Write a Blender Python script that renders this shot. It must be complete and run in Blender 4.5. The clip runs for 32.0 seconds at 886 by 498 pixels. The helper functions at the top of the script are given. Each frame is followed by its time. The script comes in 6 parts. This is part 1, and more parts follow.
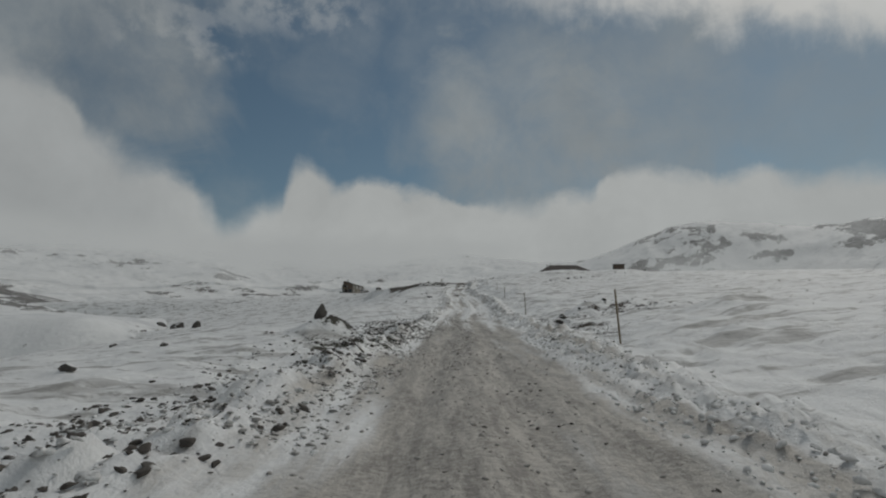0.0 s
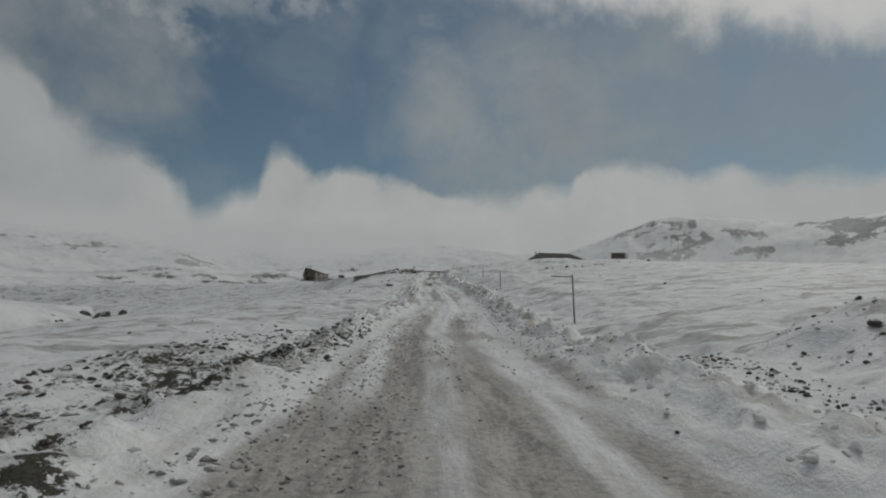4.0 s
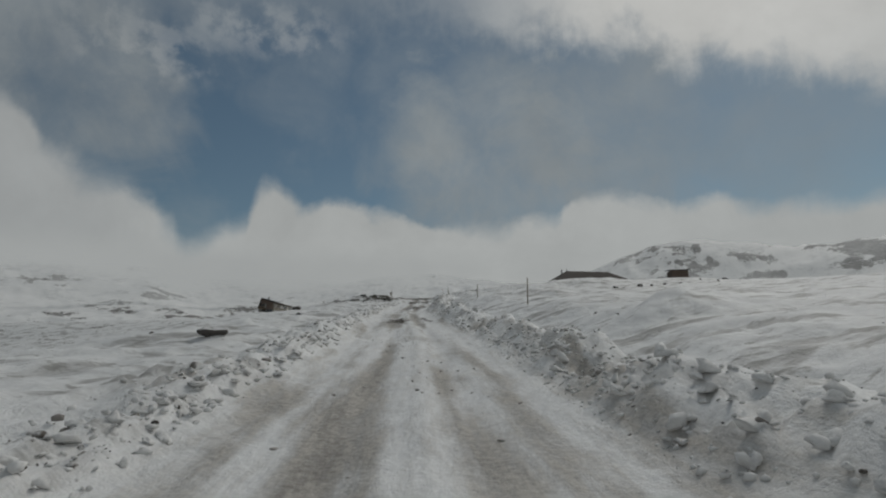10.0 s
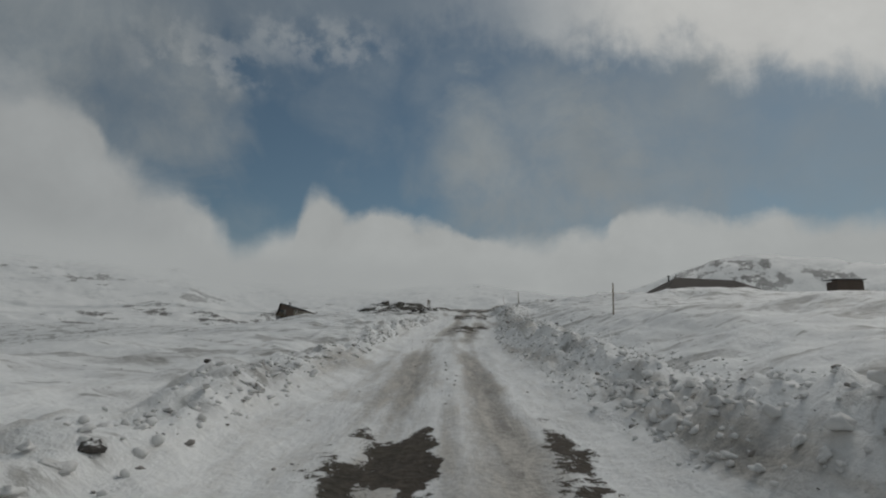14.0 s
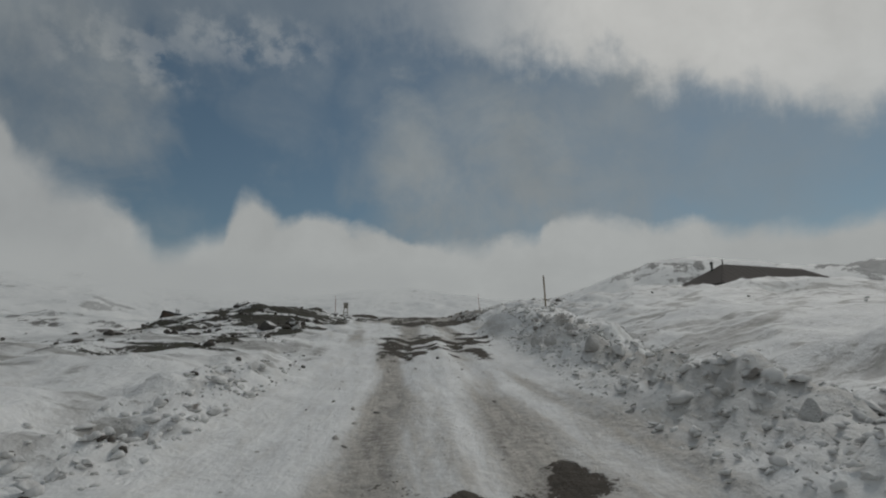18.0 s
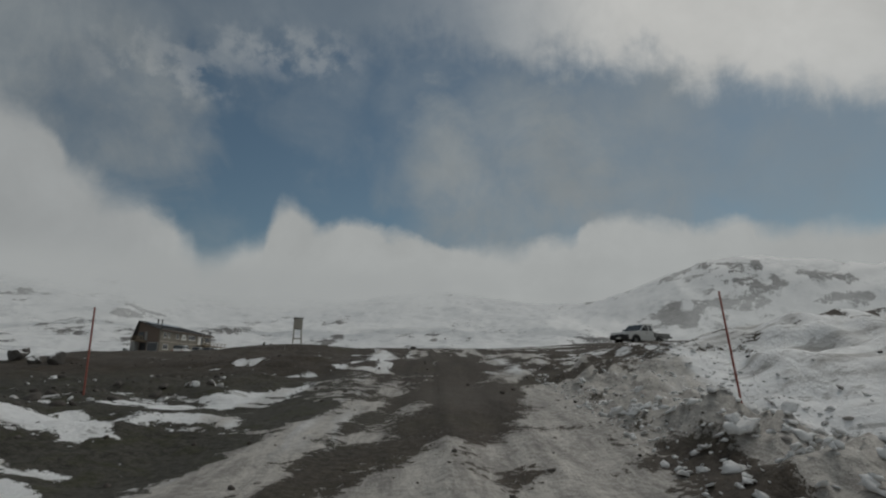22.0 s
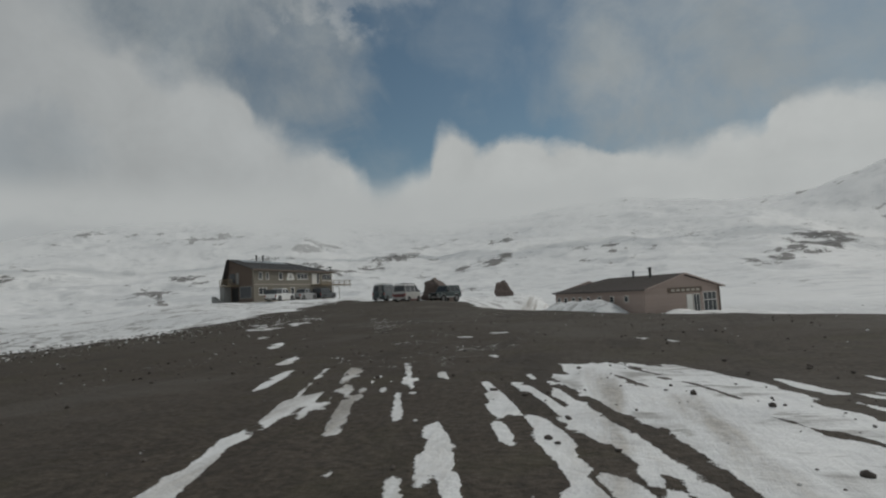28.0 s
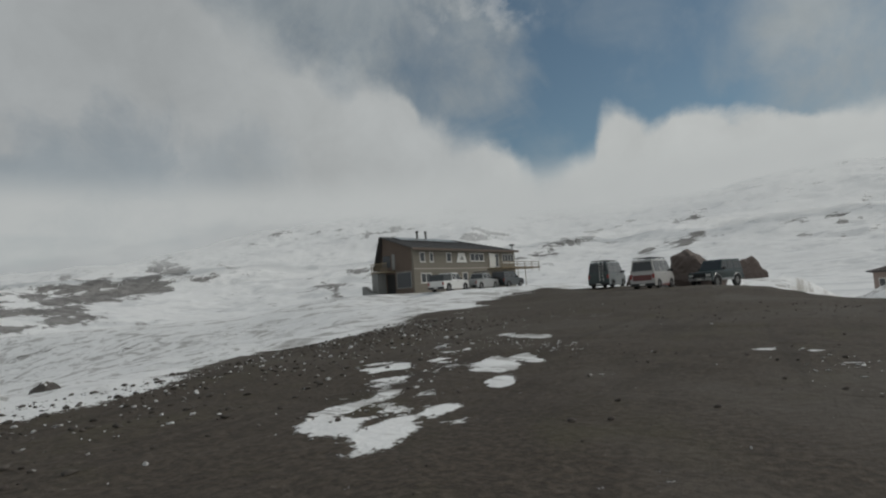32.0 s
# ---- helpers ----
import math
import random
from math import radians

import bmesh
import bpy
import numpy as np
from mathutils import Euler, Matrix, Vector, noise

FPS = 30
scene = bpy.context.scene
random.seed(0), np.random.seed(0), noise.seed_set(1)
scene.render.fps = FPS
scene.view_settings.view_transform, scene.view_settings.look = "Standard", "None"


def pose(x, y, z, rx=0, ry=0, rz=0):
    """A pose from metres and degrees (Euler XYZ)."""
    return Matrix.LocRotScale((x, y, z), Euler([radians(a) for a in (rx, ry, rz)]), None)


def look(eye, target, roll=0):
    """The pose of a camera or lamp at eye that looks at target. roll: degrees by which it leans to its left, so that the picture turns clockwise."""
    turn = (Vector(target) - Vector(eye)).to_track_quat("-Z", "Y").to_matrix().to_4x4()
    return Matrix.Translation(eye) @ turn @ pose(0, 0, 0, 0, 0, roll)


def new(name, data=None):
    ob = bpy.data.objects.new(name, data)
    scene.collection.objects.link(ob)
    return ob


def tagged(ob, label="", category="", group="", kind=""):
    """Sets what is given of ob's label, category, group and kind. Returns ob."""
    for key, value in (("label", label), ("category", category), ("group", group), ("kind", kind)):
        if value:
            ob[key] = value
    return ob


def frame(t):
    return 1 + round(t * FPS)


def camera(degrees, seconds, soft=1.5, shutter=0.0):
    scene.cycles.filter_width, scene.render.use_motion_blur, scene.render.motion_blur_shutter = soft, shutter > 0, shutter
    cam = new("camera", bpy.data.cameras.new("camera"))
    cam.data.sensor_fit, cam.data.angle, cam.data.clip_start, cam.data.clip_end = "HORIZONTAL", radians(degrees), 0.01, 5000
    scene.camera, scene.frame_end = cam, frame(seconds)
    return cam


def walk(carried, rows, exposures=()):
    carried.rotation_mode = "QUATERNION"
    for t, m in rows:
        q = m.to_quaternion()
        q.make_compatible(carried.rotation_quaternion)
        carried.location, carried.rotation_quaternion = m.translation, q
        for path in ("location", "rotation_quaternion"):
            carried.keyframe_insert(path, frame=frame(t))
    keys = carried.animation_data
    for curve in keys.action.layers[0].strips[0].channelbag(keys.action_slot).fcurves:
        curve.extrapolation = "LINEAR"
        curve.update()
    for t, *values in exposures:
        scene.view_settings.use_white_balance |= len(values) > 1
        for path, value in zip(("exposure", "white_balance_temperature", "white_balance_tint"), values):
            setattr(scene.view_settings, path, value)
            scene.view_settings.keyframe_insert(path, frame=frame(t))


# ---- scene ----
cam = camera(76.0, 32.0, 2.1)


def aim(x, y, z, yaw, pitch, roll):
    """A pose from degrees: yaw to the left of +y, pitch up, roll as look() takes it."""
    c, s = radians(pitch), radians(yaw)
    return look((x, y, z), (x - math.sin(s) * math.cos(c), y + math.cos(s) * math.cos(c), z + math.sin(c)), roll)


PATH = (
    (0.0, -0.00, 0.00, -0.00, -0.33, 8.56, -0.51),
    (0.5, 0.17, 3.60, 0.17, -1.27, 7.87, 0.69),
    (1.0, 0.47, 7.16, 0.33, -2.55, 7.50, 0.99),
    (1.5, 0.79, 10.66, 0.49, -3.44, 7.17, 0.88),
    (2.0, 0.96, 14.17, 0.68, -3.87, 7.16, 0.16),
    (2.5, 1.06, 17.71, 0.88, -3.87, 7.47, -0.79),
    (3.0, 1.14, 21.30, 1.10, -3.64, 7.35, -0.82),
    (3.5, 1.23, 24.96, 1.32, -3.32, 7.56, -0.07),
    (4.0, 1.34, 28.74, 1.56, -2.72, 7.70, 0.40),
    (4.5, 1.50, 32.64, 1.80, -2.78, 7.94, 0.78),
    (6.5, 2.03, 48.88, 2.80, -2.93, 8.37, -1.72),
    (7.0, 2.39, 53.02, 3.10, -3.34, 8.68, -1.64),
    (7.5, 2.81, 57.23, 3.43, -4.64, 9.24, -1.86),
    (8.0, 3.21, 61.51, 3.80, -5.40, 9.29, -1.42),
    (8.5, 3.49, 65.80, 4.19, -5.41, 9.63, -1.41),
    (9.0, 3.55, 70.13, 4.60, -4.45, 9.84, -0.95),
    (9.5, 3.72, 74.34, 5.04, -3.49, 10.65, -0.34),
    (10.0, 3.93, 78.58, 5.50, -3.74, 10.83, -0.45),
    (10.5, 3.94, 82.92, 5.95, -3.03, 10.75, 0.94),
    (11.0, 3.95, 87.26, 6.40, -2.16, 10.59, 2.43),
    (11.5, 4.08, 91.56, 6.82, -1.98, 10.85, 1.65),
    (12.0, 4.16, 95.83, 7.26, -2.10, 10.91, 1.62),
    (12.5, 4.17, 100.06, 7.70, -1.55, 10.79, 1.93),
    (13.0, 4.09, 104.25, 8.16, -0.49, 11.16, 2.33),
    (13.5, 3.99, 108.42, 8.64, 0.27, 11.72, 1.72),
    (14.0, 3.84, 112.62, 9.09, 0.79, 11.83, 1.77),
    (14.5, 3.82, 116.82, 9.51, 1.14, 11.48, 2.73),
    (16.5, 3.67, 133.76, 11.17, -3.28, 12.00, 2.02),
    (17.0, 3.71, 138.03, 11.63, -4.02, 12.27, 0.57),
    (17.5, 3.98, 142.20, 12.16, -4.87, 12.36, 0.25),
    (18.0, 4.43, 146.30, 12.72, -5.83, 12.47, 0.36),
    (18.5, 4.89, 150.26, 13.26, -6.54, 12.51, 0.00),
    (19.0, 5.27, 154.11, 13.79, -6.91, 12.47, 0.20),
    (19.5, 5.57, 157.89, 14.35, -6.72, 13.35, -0.08),
    (20.0, 5.87, 161.53, 14.92, -6.23, 13.60, 0.12),
    (20.5, 6.06, 165.12, 15.45, -5.45, 13.62, 0.65),
    (21.0, 6.22, 168.74, 15.93, -4.28, 13.49, 0.78),
    (21.5, 6.33, 172.37, 16.38, -3.11, 13.27, 0.50),
    (22.0, 6.37, 176.00, 16.84, -2.16, 12.86, 0.40),
    (22.5, 6.41, 179.58, 17.26, -1.64, 12.29, 0.58),
    (23.0, 6.49, 182.83, 17.62, -1.48, 11.65, 0.73),
    (23.5, 6.58, 185.82, 17.99, -1.65, 11.51, 0.89),
    (24.0, 6.77, 188.81, 18.33, -1.59, 11.34, 0.73),
    (24.5, 6.92, 191.91, 18.73, -1.23, 10.88, 0.29),
    (26.5, 6.18, 206.31, 19.92, 6.39, 8.08, -2.17),
    (27.0, 5.57, 210.13, 20.14, 9.43, 7.12, -2.14),
    (27.5, 4.64, 213.92, 20.29, 12.24, 5.82, -2.42),
    (28.0, 3.49, 217.51, 20.39, 14.87, 4.83, -2.91),
    (28.5, 2.20, 220.89, 20.46, 17.25, 4.35, -2.40),
    (29.0, 0.79, 224.07, 20.49, 19.69, 4.08, -2.03),
    (29.5, -0.74, 227.05, 20.51, 22.14, 4.36, -2.06),
    (30.0, -2.44, 229.87, 20.51, 24.66, 4.70, -2.67),
    (30.5, -4.25, 232.55, 20.53, 27.15, 5.86, -2.97),
    (31.0, -6.26, 235.15, 20.56, 29.42, 6.15, -2.99),
    (31.5, -8.27, 237.79, 20.56, 30.93, 5.78, -3.49),
    (32.0, -10.19, 240.50, 20.56, 31.59, 4.68, -3.98),
)
EXPOSURES = ((0.0, -0.1), (24.0, -0.12), (27.5, 0.15), (32.0, 0.3))
walk(cam, [(t, aim(*row)) for t, *row in PATH], EXPOSURES)
SKY_GAIN = 0.045

# ================= world and light =================
SUN_AZ, SUN_EL = radians(42), radians(46)      # to the right of the road's direction, above the horizon


class Nodes:
    """Short hand for building node trees."""

    def __init__(self, tree):
        self.t = tree

    def add(self, kind, **values):
        n = self.t.nodes.new(kind)
        for k, v in values.items():
            setattr(n, k, v)
        return n

    def link(self, a, b):
        self.t.links.new(a, b)

    def put(self, socket, v):
        if isinstance(v, bpy.types.NodeSocket):
            self.t.links.new(v, socket)
        else:
            socket.default_value = v

    def math(self, op, a, b=0.0, c=0.0, clamp=False):
        n = self.add("ShaderNodeMath", operation=op, use_clamp=clamp)
        for s, v in zip(n.inputs, (a, b, c)):
            self.put(s, v)
        return n.outputs[0]

    def step(self, v, lo, hi, out0=0.0, out1=1.0):
        n = self.add("ShaderNodeMapRange", interpolation_type="SMOOTHSTEP")
        for s, x in zip(n.inputs, (v, lo, hi, out0, out1)):
            self.put(s, x)
        return n.outputs[0]

    def mix(self, f, a, b):
        n = self.add("ShaderNodeMix", data_type="RGBA")
        self.put(n.inputs["Factor"], f)
        for s, v in ((n.inputs[6], a), (n.inputs[7], b)):
            self.put(s, v if isinstance(v, bpy.types.NodeSocket) else (*v, 1.0))
        return n.outputs[2]

    def noise(self, vec, scale, detail=4.0, rough=0.55, dist=0.0):
        n = self.add("ShaderNodeTexNoise")
        if vec is not None:
            self.link(vec, n.inputs["Vector"])
        n.inputs["Scale"].default_value, n.inputs["Detail"].default_value = scale, detail
        n.inputs["Roughness"].default_value, n.inputs["Distortion"].default_value = rough, dist
        return n.outputs[0]

    def curve(self, v, stops, lo, hi):
        """A smooth function of v through (place, value) stops, both within lo..hi of their own ranges."""
        n = self.add("ShaderNodeValToRGB")
        r = n.color_ramp
        r.interpolation = "B_SPLINE" if len(stops) > 40 else "EASE"
        span = stops[-1][0] - stops[0][0]
        while len(r.elements) < len(stops):
            r.elements.new(0.5)
        for e, (x, y) in zip(r.elements, stops):
            e.position = (x - stops[0][0]) / span
            g = (y - lo) / (hi - lo)
            e.color = (g, g, g, 1)
        self.link(self.math("DIVIDE", self.math("SUBTRACT", v, stops[0][0]), span, clamp=True), n.inputs[0])
        return self.math("MULTIPLY_ADD", n.outputs[0], hi - lo, lo)


world = bpy.data.worlds.new("sky")
scene.world = world
world.use_nodes = True
W = Nodes(world.node_tree)
world.node_tree.nodes.clear()
way = W.add("ShaderNodeTexCoord").outputs["Generated"]
sep = W.add("ShaderNodeSeparateXYZ")
W.link(way, sep.inputs[0])
DEG = 180 / math.pi
az = W.math("MULTIPLY", W.math("ARCTAN2", sep.outputs[0], sep.outputs[1]), DEG)
el = W.math("MULTIPLY", W.math("ARCSINE", sep.outputs[2]), DEG)
n_big = W.noise(way, 3.2, 5, 0.55, 0.4)
n_mid = W.noise(way, 9.0, 6, 0.6, 0.3)
n_fine = W.noise(way, 26.0, 5, 0.6)
wob = W.math("MULTIPLY_ADD", W.math("SUBTRACT", n_mid, 0.5), 8.0, W.math("MULTIPLY", W.math("SUBTRACT", n_fine, 0.5), 3.0))
# the cloud bank that sits on the mountain, with a notch of blue
top = W.curve(az, [(-75, 40), (-56, 29), (-38, 22), (-34.5, 20.4), (-32.4, 17.8), (-28, 16.2), (-24.4, 14.4), (-22.6, 12.4), (-21.2, 10.2), (-20.3, 10.6), (-17.4, 12.8), (-15.6, 13.7), (-15.1, 15.9), (-14.5, 16.9), (-13.2, 17.0), (-12.2, 16.2),
                   (-10.2, 15.0), (-6.6, 15.4), (-3, 14.6), (3, 13.2), (10, 13.3), (13.7, 14.2), (15.6, 13.6), (17, 14.9), (20, 15.7), (22.7, 15.3), (26.7, 14.2), (30.1, 14.8), (33, 13.4), (41, 12.4), (56, 15), (75, 22)], 0, 45)
n_lump = W.noise(way, 15.0, 7, 0.58, 0.25)
soft_edge = W.math("MULTIPLY", W.step(az, -19.0, -25.0, 1.0, 1.9), W.step(W.noise(way, 6.0, 3), 0.35, 0.65, 0.6, 2.2))
bank = W.step(W.math("SUBTRACT", W.math("ADD", top, W.math("ADD", W.math("MULTIPLY", wob, 0.16), W.math("MULTIPLY", W.math("SUBTRACT", n_lump, 0.5), 2.6))), el), W.math("MULTIPLY", soft_edge, -0.5), soft_edge)
# broken cloud above, drawn out into ragged streaks below its edge
streaks = W.add("ShaderNodeCombineXYZ")
W.link(W.math("MULTIPLY", az, 0.33), streaks.inputs[0])
W.link(W.math("MULTIPLY", el, 0.10), streaks.inputs[1])
n_streak = W.noise(streaks.outputs[0], 1.0, 5, 0.6, 0.5)
veil_top = W.curve(az, [(-75, 20), (-45, 25), (-31, 26.5), (-24, 29.0), (-16, 30.8), (-4, 32.5), (1, 33), (8, 30.6), (14, 31.0), (24, 29.4), (30, 26.2), (36, 23.6), (42, 21.5), (75, 17)], 0, 45)
high = W.step(W.math("SUBTRACT", W.math("ADD", el, W.math("ADD", W.math("MULTIPLY", wob, 0.5), W.math("ADD", W.math("MULTIPLY", W.math("SUBTRACT", n_streak, 0.5), 4.0), W.math("MULTIPLY", W.math("SUBTRACT", n_lump, 0.5), 6.0)))), veil_top), -2.2, 2.8)
high = W.math("MULTIPLY", high, W.step(W.math("ADD", az, wob), 2, 24, 0.38, 1.0))
thin = W.math("MULTIPLY", W.step(W.math("ADD", n_big, W.math("MULTIPLY", W.math("SUBTRACT", n_mid, 0.5), 0.5)), 0.42, 0.70), 0.30)


w1, w2 = (W.math("SUBTRACT", W.noise(way, 5.0, 5, 0.6, 0.6), 0.5), W.math("SUBTRACT", W.noise(way, 6.5, 5, 0.6, 0.6), 0.5))


def puff(a, e, ra, re, much, ragged=2.2):
    x = W.math("DIVIDE", W.math("SUBTRACT", W.math("MULTIPLY_ADD", w1, ragged * ra, az), a), ra)
    y = W.math("DIVIDE", W.math("SUBTRACT", W.math("MULTIPLY_ADD", w2, ragged * re, el), e), re)
    return W.math("MULTIPLY", W.step(W.math("ADD", W.math("MULTIPLY", x, x), W.math("MULTIPLY", y, y)), 2.0, -0.1), much)


lean = W.math("SUBTRACT", W.math("ADD", az, W.math("MULTIPLY", wob, 0.55)), W.math("MULTIPLY_ADD", W.math("SUBTRACT", el, 16.0), 0.36, -1.5))
sheet_mid = W.math("MULTIPLY", W.math("MULTIPLY", W.step(lean, -2.0, 4.0), W.step(W.math("ADD", az, wob), 34, 25)), W.math("MULTIPLY", W.step(el, 12.5, 18.5, 0.46, 0.60), W.step(W.math("ADD", el, wob), 30.5, 27.0, 0.4, 1.0)))
veil = W.math("MAXIMUM", thin, sheet_mid)
for p in ((3.8, 20.0, 6.4, 8.0, 0.88, 2.4), (8.0, 15.5, 8.0, 4.5, 0.8, 2.2), (15.4, 20.6, 7.4, 8.0, 0.88, 2.4), (24, 23, 6, 6, 0.66), (20.0, 16.0, 6, 4.5, 0.75), (36, 18, 9, 6, 0.42), (-29, 23, 6.5, 8, 0.85), (-38, 27, 9, 8, 0.9), (-50, 30, 12, 10, 0.9), (-12, 25.5, 5, 3.5, 0.3)):
    veil = W.math("MAXIMUM", veil, puff(*p))
wisps = W.noise(way, 4.2, 7, 0.66, 1.2)
veil = W.math("MULTIPLY", W.math("MULTIPLY", veil, W.step(wisps, 0.28, 0.66, 0.62, 1.12)), W.step(n_lump, 0.30, 0.62, 0.80, 1.05))
tuft_noise = W.step(W.math("ADD", W.math("MULTIPLY", n_lump, 0.6), W.math("MULTIPLY", n_fine, 0.4)), 0.47, 0.60)
tufts = W.math("MULTIPLY", tuft_noise, W.math("MAXIMUM", puff(-26, 27.5, 7, 3.2, 0.30, 1.0), puff(-15, 31.0, 8, 2.2, 0.36, 1.0)))

nishita = W.add("ShaderNodeTexSky", sky_type="NISHITA", sun_disc=False, sun_elevation=SUN_EL, sun_rotation=SUN_AZ, altitude=1400, dust_density=1.2)
sky_node = W.add("ShaderNodeVectorMath", operation="MULTIPLY")
W.link(nishita.outputs[0], sky_node.inputs[0])
sky_node.inputs[1].default_value = (SKY_GAIN * 1.02, SKY_GAIN * 1.08, SKY_GAIN * 0.92)
blue = sky_node.outputs[0]
near_sun = W.step(W.math("ADD", W.math("POWER", W.math("DIVIDE", W.math("SUBTRACT", az, 38), 42), 2.0), W.math("POWER", W.math("DIVIDE", W.math("SUBTRACT", el, 42), 26), 2.0)), 1.3, 0.1)
relief = W.math("MULTIPLY_ADD", W.math("SUBTRACT", n_mid, 0.5), 0.30, W.math("MULTIPLY_ADD", W.math("SUBTRACT", n_big, 0.5), 0.35, 1.0))


def lit(colour):
    n = W.add("ShaderNodeVectorMath", operation="SCALE")
    n.inputs[0].default_value = colour
    W.link(relief, n.inputs[3])
    return n.outputs[0]


grey = W.mix(W.step(az, -14, -26), lit((0.24, 0.268, 0.282)), lit((0.215, 0.24, 0.253)))
bright = lit((0.56, 0.56, 0.54))
white = W.mix(W.step(az, -20, -30), lit((0.39, 0.405, 0.40)), W.mix(W.step(az, -40, -58), lit((0.32, 0.335, 0.336)), lit((0.275, 0.29, 0.295))))
colour = W.mix(veil, blue, grey)
colour = W.mix(tufts, colour, lit((0.42, 0.43, 0.43)))
colour = W.mix(high, colour, W.mix(W.math("MULTIPLY", near_sun, 0.95), grey, bright))
thinner = W.math("SUBTRACT", 1.0, W.math("MAXIMUM", puff(-64, 11.5, 8, 5.0, 0.42, 3.0), puff(-54, 13.5, 7, 4.0, 0.22, 3.0)))
colour = W.mix(W.math("MULTIPLY", bank, thinner), colour, white)
back = W.add("ShaderNodeBackground")
W.link(colour, back.inputs[0])
back.inputs[1].default_value = 1.0
W.link(back.outputs[0], W.add("ShaderNodeOutputWorld").inputs[0])

sun_data = bpy.data.lights.new("sun", "SUN")
sun_data.energy, sun_data.angle, sun_data.color = 0.9, radians(26), (1.0, 0.96, 0.9)
sun = new("sun", sun_data)
sun.matrix_world = look((60 * math.sin(SUN_AZ), 60 * math.cos(SUN_AZ), 80), (0, 0, 80 - 60 * math.tan(SUN_EL)))


# ================= materials =================
def material(name):
    m = bpy.data.materials.new(name)
    m.use_nodes = True
    n = Nodes(m.node_tree)
    return m, n, n.t.nodes["Principled BSDF"]


def place(n, kind="Object"):
    return n.add("ShaderNodeTexCoord").outputs[kind]


def bump(n, shader, height, dist, strength=1.0):
    b = n.add("ShaderNodeBump")
    b.inputs["Distance"].default_value, b.inputs["Strength"].default_value = dist, strength
    n.link(height, b.inputs["Height"])
    n.link(b.outputs[0], shader.inputs["Normal"])


def plain(name, dark, light, rough=0.7, scale=6.0, metal=0.0, fine=0.003, coat=0.0):
    """A surface between two tones, with blotches and grain, a little dirt and fine relief."""
    m, n, s = material(name)
    v = place(n)
    blot, grain = n.noise(v, scale, 4, 0.6), n.noise(v, scale * 11, 3, 0.6)
    f = n.math("MULTIPLY_ADD", grain, 0.5, n.math("SUBTRACT", blot, 0.25), clamp=True)
    rnd = n.add("ShaderNodeObjectInfo").outputs["Random"]
    n.link(n.mix(n.math("ADD", n.math("MULTIPLY", f, 0.8), n.math("MULTIPLY", rnd, 0.2)), dark, light), s.inputs["Base Color"])
    n.link(n.math("MULTIPLY_ADD", blot, 0.25, rough - 0.12, clamp=True), s.inputs["Roughness"])
    s.inputs["Metallic"].default_value = metal
    if coat:
        s.inputs["Coat Weight"].default_value = coat
    bump(n, s, grain, fine)
    return m


